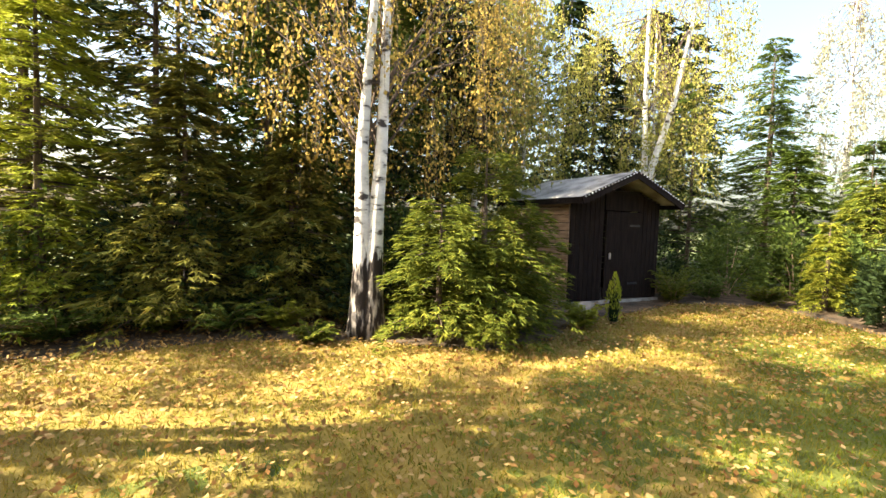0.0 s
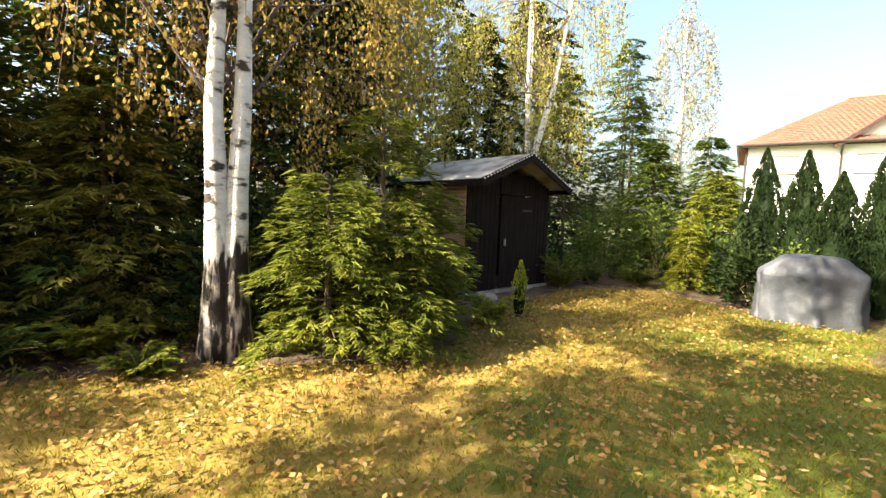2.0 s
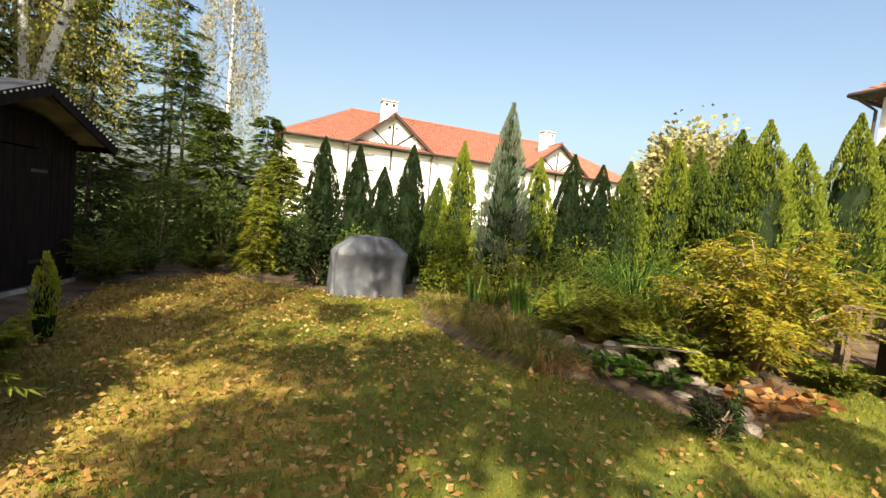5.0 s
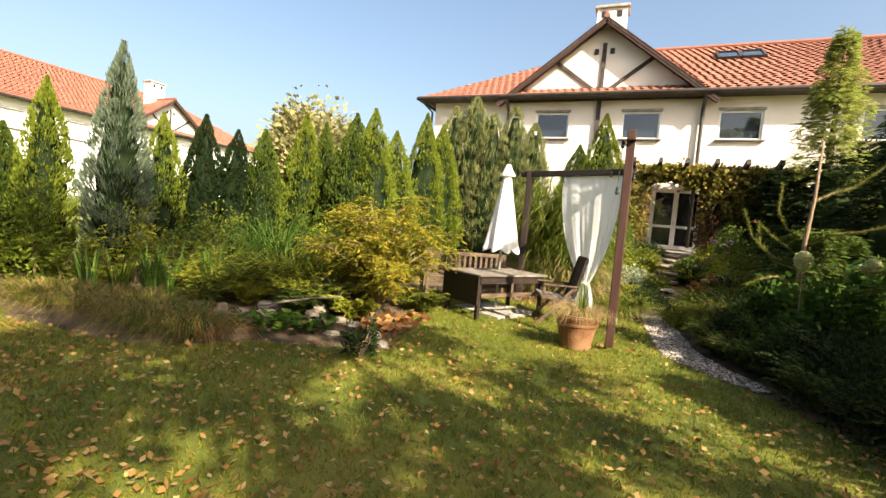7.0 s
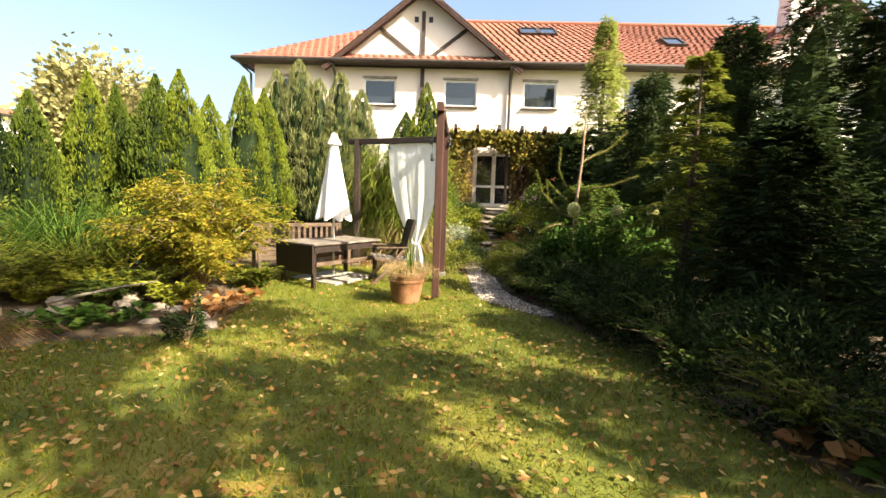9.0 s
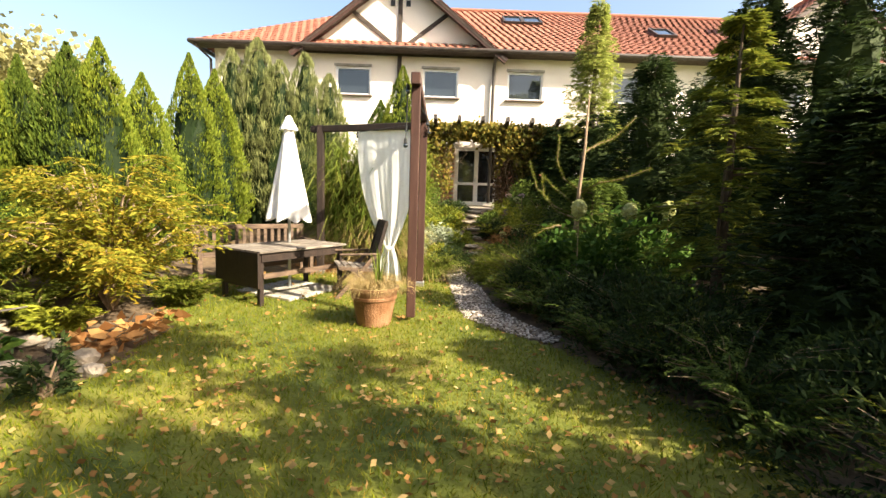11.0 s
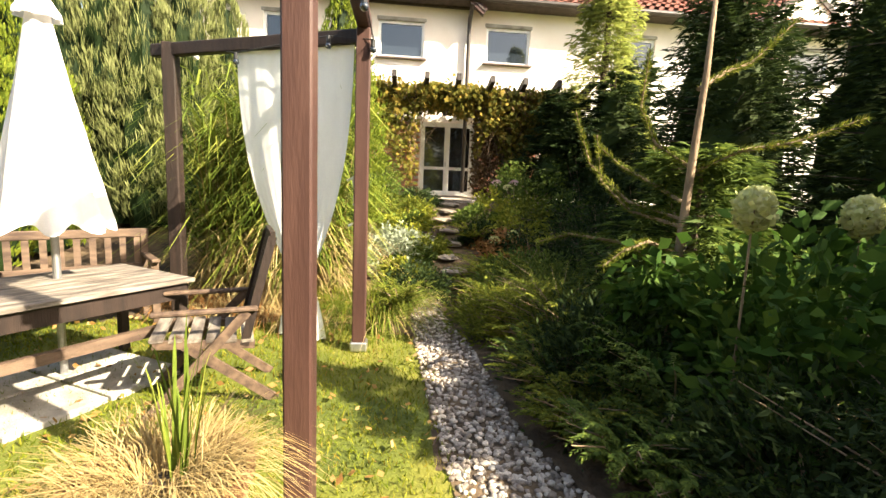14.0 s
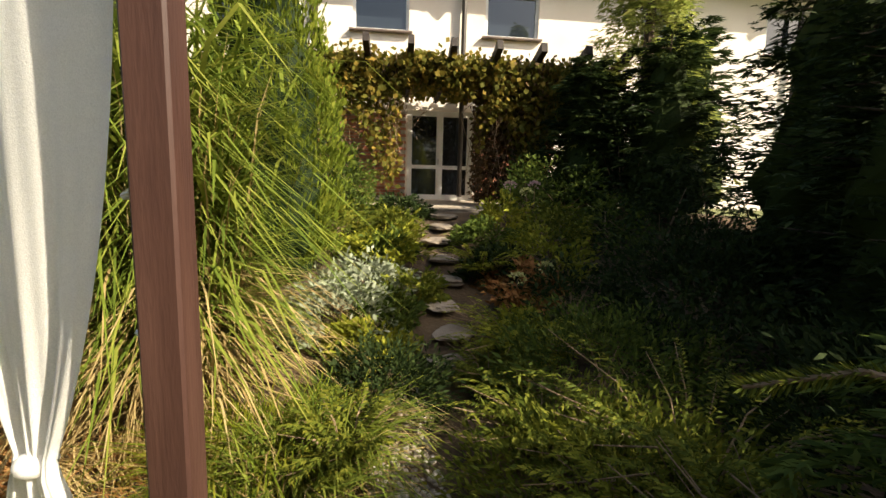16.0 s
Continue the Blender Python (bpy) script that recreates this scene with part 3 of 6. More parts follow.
HX, HY = -9.55, 16.15
own = [(a - HX, b - HX, 5.15, 6.17) for a, b in ((-8.55, -7.55), (-5.1, -3.8), (-1.87, -0.55), (1.28, 2.6), (5.2, 6.5), (8.6, 9.9), (11.0, 12.3), (13.6, 14.9))]
HOUSE = row_house("terrace_house", pose(HX, HY, 0), 34.0, [(-6.25 - HX, 0.78 - HX), (9.4 - HX, 16.4 - HX)], own, 1.2, door=(-0.55 - HX, 1.06 - HX, 1.22, 3.37), skylights=[(11.4, 3.6), (12.25, 3.6), (17.5, 2.3)])
tagged(HOUSE, "pale plastered terrace house with orange tiled gabled roof", "house")
# balcony door
door = new("door_1")
door.parent = HOUSE
dx0, dx1 = -0.55 - HX, 1.06 - HX
bm = bmesh.new()
for cx, wx in ((dx0 + 0.06, 0.12), ((dx0 + dx1) / 2, 0.16), (dx1 - 0.06, 0.12)):
    box(bm, cx, 0.1, 2.295, wx, 0.08, 2.15)
for cz, h in ((1.28, 0.12), (2.02, 0.09), (3.31, 0.12)):
    for a, b in ((dx0 + 0.12, (dx0 + dx1) / 2 - 0.08), ((dx0 + dx1) / 2 + 0.08, dx1 - 0.12)):
        box(bm, (a + b) / 2, 0.1, cz, b - a, 0.072, h)
part("door_frame", bm, "pvc", door)
part("pane", boxmesh((dx0 + dx1) / 2, 0.115, 2.3, dx1 - dx0 - 0.1, 0.012, 2.0), "glass", door)
part("handle", boxmesh((dx0 + dx1) / 2 - 0.03, 0.04, 2.15, 0.03, 0.05, 0.14, bevel=0.006), "steel", door)

FAR = row_house("far_terrace_house", pose(-36, -0.7, 0, 0, 0, 90), 33.0, [(4.6, 11.4), (20.2, 27.0)], [(a, a + 1.4, 4.9, 6.0) for a in (1.4, 5.3, 9.1, 13.0, 16.6, 20.9, 24.7, 29.0)], 0.3, white=True)
tagged(FAR, "white gabled terrace house with orange roof beyond hedge", "house")


# ---- plants ----
def conifer(name, x, y, h, r, material, label, boughs=110, twigs=44, low=0.06, droop=0.25, twig=0.17, seed=0, shape=0.85, trunk=0.0, group="", lean=0.0, wide=0.24, up=0.0, feather=True, slim=1.0, core=0.0, ruffle=0.02):
    """A fir, spruce or hemlock: a tapered trunk and layered sprays of twigs with gaps between them."""
    g = np.random.default_rng(seed + 11)
    z0 = float(gz(x, y))
    T = thing(name, (x, y, z0), label, "tree", group, rz=float(g.uniform(0, 360)))
    tr = trunk or 0.018 * h + 0.02
    bm = bmesh.new()
    tube(bm, [(0, 0, -0.05), (0, 0, h * 0.5), (lean * 0.3, 0, h * 0.97)], [tr, tr * 0.6, 0.008], 8)
    part("trunk", bm, "bark", T)
    f = np.sort(g.uniform(0, 1, boughs) ** 1.15)
    hz = (low + (0.98 - low) * f) * h
    az = np.arange(boughs) * 2.4 + g.normal(0, 0.35, boughs)
    L = r * (1 - hz / h) ** shape * g.uniform(0.5, 1.18, boughs) + 0.06
    t = g.uniform(0.08, 1.0, (boughs, twigs)) ** 0.75
    o = np.stack([np.cos(az), np.sin(az), 0 * az], -1)
    s = np.stack([-np.sin(az), np.cos(az), 0 * az], -1)
    side = np.sign(g.uniform(-1, 1, (boughs, twigs)))
    reach = wide * L[:, None] * (1.05 - t) * g.uniform(0, 1, t.shape)
    dz = (0.10 + up) * L[:, None] * t - droop * L[:, None] * t**2 * 1.5
    p = o[:, None] * (L[:, None] * t)[..., None] + s[:, None] * (side * reach)[..., None]
    p[..., 2] += hz[:, None] + dz - 0.25 * reach + g.normal(0, ruffle, t.shape)
    p[..., 0] += lean * 0.3 * np.clip(p[..., 2] / h * 2 - 1, 0, 1)
    d = o[:, None] * g.uniform(0.5, 1.1, t.shape)[..., None] + s[:, None] * (side * g.uniform(0.2, 1.0, t.shape))[..., None]
    d[..., 2] += up - droop * t * 0.9 + g.normal(0, 0.11 + 2 * ruffle, t.shape)
    p, d = p.reshape(-1, 3), d.reshape(-1, 3)
    n = len(p)
    ln = twig * g.uniform(0.6, 1.4, n)
    # each twig carries two side shoots, so that a spray looks feathery
    s1 = np.cross(unit(d), [[0, 0, 1.0]])
    a = p + unit(d) * (ln * 0.35)[:, None]
    ln3 = ln
    if feather:
        p = np.concatenate([p, a, a])
        ln3 = np.concatenate([ln, ln * 0.62, ln * 0.62])
        d = np.concatenate([unit(d), unit(d) + 0.95 * s1, unit(d) - 0.95 * s1])
    n = len(p)
    me = kites("crown", p, d, ln3, ln3 * slim * g.uniform(0.13, 0.24, n), 0.15, flat=np.tile([[0, 0, 1.0]], (n, 1)))
    part("crown", me, material, T)
    bm = bmesh.new()
    for i in range(0, boughs, 3):
        e = o[i] * L[i] * 0.8
        tube(bm, [(0, 0, hz[i]), tuple(e * 0.5 + np.array([0, 0, hz[i] + (0.05 + up * 0.5) * L[i] - droop * L[i] * 0.37])), tuple(e + np.array([0, 0, hz[i] + (0.08 + up) * L[i] - droop * L[i] * 0.96]))], [0.012 + 0.006 * L[i], 0.008 + 0.003 * L[i], 0.004], 5)
    tagged(part("limb_work", bm, "bark", T), kind="stuff")
    # Solid dark cone fills the crown in place of its inner shade.
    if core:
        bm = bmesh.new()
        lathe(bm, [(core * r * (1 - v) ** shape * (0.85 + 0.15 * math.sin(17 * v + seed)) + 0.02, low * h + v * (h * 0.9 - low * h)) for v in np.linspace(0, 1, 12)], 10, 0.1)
        part("inner_growth", bm, "dark_shaded_fir", T)
    return T


def thuja(x, y, h, r, material, label, n=8200, seed=0, name="thuja", leaf=0.105, pointed=1.0, z=None, spread=0.0, slim=1.0):
    """A dense columnar evergreen of upright flat sprays."""
    g = np.random.default_rng(seed + 101)
    z0 = float(gz(x, y)) if z is None else z
    T = thing(name, (x, y, z0), label, "tree", "thuja hedge" if name == "thuja" else "", rz=float(g.uniform(0, 360)))
    nc = n // 20
    pick = g.integers(0, nc, n)
    u = np.clip((g.uniform(0, 1, nc) ** 0.8)[pick] + np.abs(g.normal(0, 0.09 / h, n)), 0, 0.995)
    a = g.uniform(0, 2 * math.pi, nc)[pick] + g.normal(0, 0.055 / r, n)
    out = g.uniform(0.84, 1.08, nc)[pick]
    out = 1 + (out - 1) * (1 - u)
    prof = 1.12 * np.minimum(1.0, 0.76 + 0.9 * u) * np.clip(1 - u**2.6, 0, 1) ** (1.05 * pointed)
    lump = 1 + 0.06 * np.sin(3 * a + 7 * u * h) + 0.06 * np.sin(5 * a - 11 * u) + 0.04 * np.sin(9 * a + 23 * u)
    rr = r * prof * lump * out * np.sqrt(g.uniform(0.6, 1.08, n)) + 0.006
    p = np.stack([rr * np.cos(a), rr * np.sin(a), 0.04 + u * (h - leaf)], -1)
    flare = (0.55 + spread) * (1 - 0.75 * u)
    d = np.stack([np.cos(a) * flare, np.sin(a) * flare, 0 * a + 1.0], -1) + g.normal(0, 1, (n, 3)) * (0.3 * (1 - 0.7 * u))[:, None]
    flat = np.stack([-np.sin(a), np.cos(a), 0.2 + 0 * a], -1) + g.normal(0, 0.5, (n, 3))
    ln = leaf * g.uniform(0.6, 1.35, n) * (1 - 0.35 * u)
    part("foliage", kites("foliage", p, d, ln, ln * slim * g.uniform(0.2, 0.38, n), 0.0, flat=flat, wide=0.6), material, T)
    # Near-black lathe stands in for the shade between the inner sprays.
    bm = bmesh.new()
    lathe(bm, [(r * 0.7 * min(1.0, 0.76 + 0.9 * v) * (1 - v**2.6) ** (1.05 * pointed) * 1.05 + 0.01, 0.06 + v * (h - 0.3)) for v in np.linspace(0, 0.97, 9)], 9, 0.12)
    part("inner_growth", bm, "thuja_shaded", T)
    part("trunk", tube(bmesh.new(), [(0, 0, -0.05), (0, 0, h * 0.9)], [0.05, 0.01], 6), "bark", T)
    return T


def shrub(name, x, y, rx, ry, h, material, label, n=2500, leaf=0.06, ratio=0.5, seed=0, stems=7, hollow=0.35, base=0.1, category="shrub", upward=0.4, z=None, group="", droop=0.2, stemmat="stem"):
    """A loose bush: stems from the foot and leaves in clumps inside an uneven rounded crown."""
    g = np.random.default_rng(seed + 303)
    z0 = float(gz(x, y)) if z is None else z
    T = thing(name, (x, y, z0), label, category, group)
    nc = max(10, n // 45)
    c = unit(g.normal(size=(nc, 3))) * (g.uniform(hollow, 1, nc) ** 0.6)[:, None]
    c[:, 2] = np.abs(c[:, 2]) * 0.9 + base * 0.5 if base < 0.3 else c[:, 2] * 0.5 + 0.5
    k = g.integers(0, nc, n)
    q = c[k] + g.normal(0, 0.11, (n, 3))
    p = q * [rx, ry, h]
    p[:, 2] = np.maximum(p[:, 2], 0.02)
    d = q * [1, 1, 0.5] + g.normal(0, 0.5, (n, 3)) + [0, 0, upward]
    ln = leaf * g.uniform(0.55, 1.4, n)
    part("foliage", kites("foliage", p, d, ln, ln * ratio * g.uniform(0.7, 1.2, n), droop), material, T)
    bm = bmesh.new()
    for i in range(stems):
        e = c[i] * [rx, ry, h] * 0.85
        tube(bm, [(g.normal(0, 0.04), g.normal(0, 0.04), -0.04), (e[0] * 0.4, e[1] * 0.4, e[2] * 0.5), tuple(e)], [0.010 + 0.006 * h, 0.007 + 0.004 * h, 0.004], 5)
    tagged(part("stem_work", bm, stemmat, T), kind="stuff")
    return T


def tussock(name, x, y, r, h, material, label, n=300, width=0.012, bend=0.6, seed=0, spread=0.35, category="ornamental grass", z=None, group="", dry=0):
    """A clump of long arching blades."""
    g = np.random.default_rng(seed + 707)
    z0 = float(gz(x, y)) if z is None else z
    T = thing(name, (x, y, z0 - 0.01), label, category, group)
    a, rad = g.uniform(0, 2 * math.pi, n), r * np.sqrt(g.uniform(0, 1, n))
    p = np.stack([rad * np.cos(a), rad * np.sin(a), 0 * a], -1)
    b = a + g.normal(0, 0.6, n)
    d = np.stack([np.cos(b) * spread * g.uniform(0.1, 1, n), np.sin(b) * spread * g.uniform(0.1, 1, n), 0 * a + 1], -1)
    part("grass_tuft", blades("grass_tuft", p, d, h * g.uniform(0.55, 1.1, n), width * g.uniform(0.6, 1.3, n), bend * g.uniform(0.2, 1.3, n)), material, T)
    if dry:
        q = slice(0, dry)
        part("dry_tuft", blades("dry_tuft", p[q] * 0.9, d[q], h * g.uniform(0.5, 0.9, dry), width * 0.8, bend * g.uniform(0.6, 1.6, dry)), "straw", T, "dry straw-coloured blades")
    return T


def birch(x, y, stems, label, leaves, leafmat_name, crown, seed=0, rad=0.1, leaf=0.055, foot=True, strands=170, z0=None, clump=0.10):
    """A birch: stems given as point lists, arching limbs, and leaves that hang in strings."""
    g = np.random.default_rng(seed + 505)
    T = thing("birch", (x, y, float(gz(x, y)) - 0.03 if z0 is None else z0), label, "tree")
    for pts in stems:
        n = len(pts)
        rr = [rad * (1 - 0.82 * i / (n - 1)) for i in range(n)]
        if foot:
            part("trunk", tube(bmesh.new(), [pts[0], Vector(pts[0]).lerp(Vector(pts[1]), 0.35)] + pts[1:], [rad * 1.5, rad * 1.2] + rr[1:], 16), "oldbirch", T, smooth=True)
        else:
            part("trunk", tube(bmesh.new(), pts, rr, 12), "birchbark", T, smooth=True)
    cx, cy, cz, rx, ry, rz = crown
    bm = bmesh.new()
    P, D = [], []
    per = max(4, leaves // strands)
    trunks = [np.array(s) for s in stems]
    for i in range(strands):
        v = unit(g.normal(size=(1, 3)))[0] * g.uniform(0.35, 1) ** 0.5
        e = np.array([cx + v[0] * rx, cy + v[1] * ry, cz + v[2] * rz])
        if i % 8 == 0:
            s = trunks[g.integers(len(trunks))]
            b = s[g.integers(max(1, len(s) // 2), len(s))]
            midp = (b + e) / 2 + [0, 0, 0.35]
            tube(bm, [tuple(b), tuple(midp), tuple(e)], [0.018, 0.010, 0.004], 5)
        hang = g.uniform(0.5, 1.6) * rz * 0.35 if clump < 0.2 else g.uniform(0.3, 0.7)
        f = g.uniform(0, 1, per)
        q = e + np.stack([g.normal(0, clump, per) + v[0] * 0.2 * f, g.normal(0, clump, per) + v[1] * 0.2 * f, -hang * f], -1)
        P.append(q)
        D.append(np.stack([g.normal(0, 0.5, per), g.normal(0, 0.5, per), -1 + 0 * f], -1))
        tube(bm, [tuple(e), tuple(e + [v[0] * 0.2, v[1] * 0.2, -hang])], [0.004, 0.002], 3)
    p, d = np.concatenate(P), np.concatenate(D)
    tagged(part("limb_work", bm, "bark", T), kind="stuff")
    ln = leaf * g.uniform(0.6, 1.3, len(p))
    part("crown", kites("crown", p, d, ln, ln * 0.7, 0.0), leafmat_name, T)
    return T


# the two birches and a far one
birch(-2.74, -4.82, [[(0.07, -0.05, 0), (0.07, -0.05, 0.95), (0.08, -0.05, 1.7), (0.10, -0.06, 2.5), (0.07, -0.02, 3.4), (0.0, 0.1, 5.0), (0.1, 0.3, 8.2)], [(-0.05, 0.04, 0), (-0.06, 0.04, 0.95), (-0.075, 0.05, 1.7), (-0.12, 0.07, 2.5), (-0.15, 0.06, 3.4), (-0.25, -0.05, 5.4), (-0.4, -0.1, 8.6)]],
      "old white birch with twin trunks and yellowing leaves", 19000, "birchleaf", (-1.0, -1.3, 5.4, 3.2, 1.9, 3.0), seed=1, rad=0.142, leaf=0.06, strands=560)
# Unseen birches placed to throw dappled shade across the lawn.
for x, y, s in ((8.5, -4.9, 61), (7.2, -5.4, 63), (3.1, -3.5, 64), (7.0, -8.2, 65), (5.5, -3.9, 66)):
    birch(x, y, [[(0, 0, 0), (0.05, 0, 1.2), (0, 0.1, 3.5), (0.1, 0, 6), (0.2, 0, 9.5)]], "tall white birch out of view, placed to dapple the lawn", {61: 2600, 63: 2600, 64: 3600, 65: 2200, 66: 5200}[s], "birchleaf_green", (0.1, 0, 6.3, 2.5, 2.5, 2.8), seed=s, rad=0.13, leaf=0.15, strands=20, clump=0.24)
# Two taller ones, also out of view, added to shade the farther lawn.
for x, y, s in ((4.3, -6.0, 71), (2.6, -4.7, 75)):
    birch(x, y, [[(0, 0, 0), (0.05, 0, 1.2), (0, 0.1, 3.5), (0.1, 0, 7), (0.2, 0, 12.5)]], "tall white birch out of view, placed to dapple the lawn", 1700 if s == 71 else 5600, "birchleaf_green", (0.1, 0, 9.4, 2.6, 2.4, 2.9), seed=s, rad=0.15, leaf=0.19, strands=14 if s == 71 else 24, clump=0.30)
for x, y, s in ((-9.4, -8.0, 67), (-15.4, -7.2, 68), (-6.6, -6.9, 69)):
    birch(x, y, [[(0, 0, 0), (0.05, 0, 1.2), (0, 0.1, 3.5), (0.1, 0, 6), (0.2, 0, 9.0)]], "yellowing birch among the spruces of the wood", 9000, "birchleaf_green", (0.1, 0, 5.4, 2.2, 1.6, 3.2), seed=s, rad=0.09, leaf=0.085, strands=330)
birch(-12.4, -5.9, [[(0, 0, 0), (0, 0, 1.5), (0.05, 0, 3.0), (0.25, 0.0, 5.0), (0.3, 0, 7.5), (0.4, 0, 10)], [(0, 0, 2.6), (-0.1, 0.1, 3.3), (-0.5, 0.45, 5.2), (-0.8, 0.7, 7.4), (-1.2, 0.9, 10)]],
      "forked white birch behind the hut with thin foliage", 15000, "birchleaf_green", (-0.4, 0.0, 6.6, 2.9, 2.4, 3.6), seed=2, rad=0.13, leaf=0.07, foot=False, strands=300)
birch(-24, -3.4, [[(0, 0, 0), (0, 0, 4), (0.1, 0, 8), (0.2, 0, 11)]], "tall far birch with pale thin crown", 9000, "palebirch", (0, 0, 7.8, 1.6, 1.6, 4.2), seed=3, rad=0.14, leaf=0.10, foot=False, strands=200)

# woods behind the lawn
woods = [(-0.7, -8.2, 8.0, 2.5, "woodhemlock", 0), (0.9, -8.9, 8.0, 2.2, "woodhemlock", 1), (-0.9, -6.9, 3.8, 1.6, "woodhemlock", 26), (0.7, -7.6, 5.2, 1.7, "lime_sunlit", 27), (-2.3, -6.5, 3.0, 1.3, "woodhemlock", 28), (-2.3, -7.7, 6.5, 2.2, "fir", 3), (-4.2, -6.9, 7.0, 2.2, "fir", 4), (2.8, -10.4, 8.0, 2.4, "hemlock", 2),
         (-5.8, -7.6, 8.0, 2.4, "dark_shaded_fir", 5), (-7.8, -8.4, 8.5, 2.5, "fir", 6), (-10.2, -9.0, 9.0, 2.8, "fir", 7), (-13.2, -8.2, 8.0, 2.6, "dark_shaded_fir", 8), (-14.8, -5.6, 6.4, 2.4, "fir", 9),
         (-15.8, -3.8, 5.6, 2.2, "fir", 10), (-14.2, -2.8, 3.8, 1.6, "thuja", 11), (-18.5, -4.6, 8.5, 3.0, "fir", 12), (-13.6, -1.2, 3.0, 1.2, "hemlock", 13), (-1.5, -11.5, 11, 3.2, "dark_shaded_fir", 14),
         (-4.8, -10.8, 11, 3.2, "dark_shaded_fir", 15), (1.2, -12.4, 11, 3.0, "dark_shaded_fir", 16), (-17, -8, 10, 3.2, "dark_shaded_fir", 17), (-16.2, -1.6, 4.2, 1.8, "fir", 18), (-8.6, -12, 11.5, 3.2, "dark_shaded_fir", 20), (-12.2, -12.4, 11.5, 3.4, "dark_shaded_fir", 21), (-21, -8.5, 11, 3.4, "dark_shaded_fir", 22), (-16.4, -11.6, 12, 3.4, "dark_shaded_fir", 23), (-22, -5.5, 9.5, 3.0, "fir", 24), (-3.4, -9.2, 9.0, 2.6, "fir", 25)]
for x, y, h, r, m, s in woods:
    conifer("spruce", x, y, h, r, m, {"lime_sunlit": "bright yellow-green sunlit hemlock at the wood's edge", "woodhemlock": "shaggy hemlock with browned drooping sprays", "hemlock": "tall hemlock with light green drooping sprays", "fir": "tall dark green spruce in the woods", "dark_shaded_fir": "dense shaded spruce in the woods", "thuja": "bushy green conifer at the wood's edge"}[m], **({"boughs": 140, "twigs": 36, "twig": 0.36, "feather": False, "slim": 1.5} if m == "dark_shaded_fir" or y < -9 else {"boughs": 200, "twigs": 36, "twig": 0.16} if m in ("woodhemlock", "lime_sunlit") else {"boughs": 125, "twigs": 30, "twig": 0.21}), seed=s, wide=0.34, droop=0.18, shape=0.7, trunk=0.07, group="trees of the wood")
conifer("spruce", -11.7, -1.6, 1.9, 0.75, "goldfir", "small yellow-green spruce at the lawn's edge", boughs=90, twigs=36, seed=31, twig=0.12)
for x, y, h, r, k in ((-4.25, -4.15, 2.7, 1.3, 32), (-3.4, -4.1, 1.85, 1.05, 35), (-4.0, -3.65, 1.3, 0.85, 36), (-5.1, -4.2, 1.9, 1.0, 37)):
    conifer("hemlock_bush", x, y, h, r, "hemlock", "spreading green hemlock with feathery arching sprays", boughs=64, twigs=60, seed=k, twig=0.125, droop=0.3, up=0.16, shape=0.36, wide=0.36, low=0.14, ruffle=0.035)
thuja(-6.45, -3.33, 0.85, 0.11, "lime_sunlit", "slim young evergreen sapling beside the hut", n=700, seed=33, name="sapling", leaf=0.07)

# hut
HUT = thing("garden_hut", (-8.57, -4.55, 0.05), "dark brown wooden garden hut with felt gable roof", "shed", rz=-13.5)
W0, W1, HD, HE, HP = -1.28, 1.28, 2.2, 2.1, 2.6


def hutwall(a, b, z0, z1, material, n):
    """A wall of lapped boards between two corners of the hut."""
    for i in range(n):
        za, zb = z0 + (z1 - z0) * i / n, z0 + (z1 - z0) * (i + 1) / n
        part("board", barmesh((a[0], a[1], (za + zb) / 2), (b[0], b[1], (za + zb) / 2), 0.05, zb - za - 0.012, 0.006), material, HUT)


# Sunlit side gets pale boards; the others keep the shaded front's near black.
hutwall((W1, -0.02, 0), (W1, -HD, 0), 0, HE, "hutwood_sunlit", 13)
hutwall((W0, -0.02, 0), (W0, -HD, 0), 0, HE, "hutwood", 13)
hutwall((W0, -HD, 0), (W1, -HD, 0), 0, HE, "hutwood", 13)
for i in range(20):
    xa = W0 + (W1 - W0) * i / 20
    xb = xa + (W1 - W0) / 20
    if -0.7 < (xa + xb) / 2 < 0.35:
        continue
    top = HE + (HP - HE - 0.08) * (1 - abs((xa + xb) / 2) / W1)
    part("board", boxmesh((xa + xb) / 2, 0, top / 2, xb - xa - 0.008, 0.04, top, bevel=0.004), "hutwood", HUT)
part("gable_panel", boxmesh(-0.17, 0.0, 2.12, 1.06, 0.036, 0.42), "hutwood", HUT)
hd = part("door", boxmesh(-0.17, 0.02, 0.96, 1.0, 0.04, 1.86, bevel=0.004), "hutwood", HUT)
part("handle", boxmesh(0.22, 0.06, 0.95, 0.03, 0.04, 0.14, bevel=0.006), "steel", hd)
for z in (0.35, 1.6):
    part("hinge", boxmesh(-0.5, 0.045, z, 0.3, 0.012, 0.045), "blackmetal", hd)
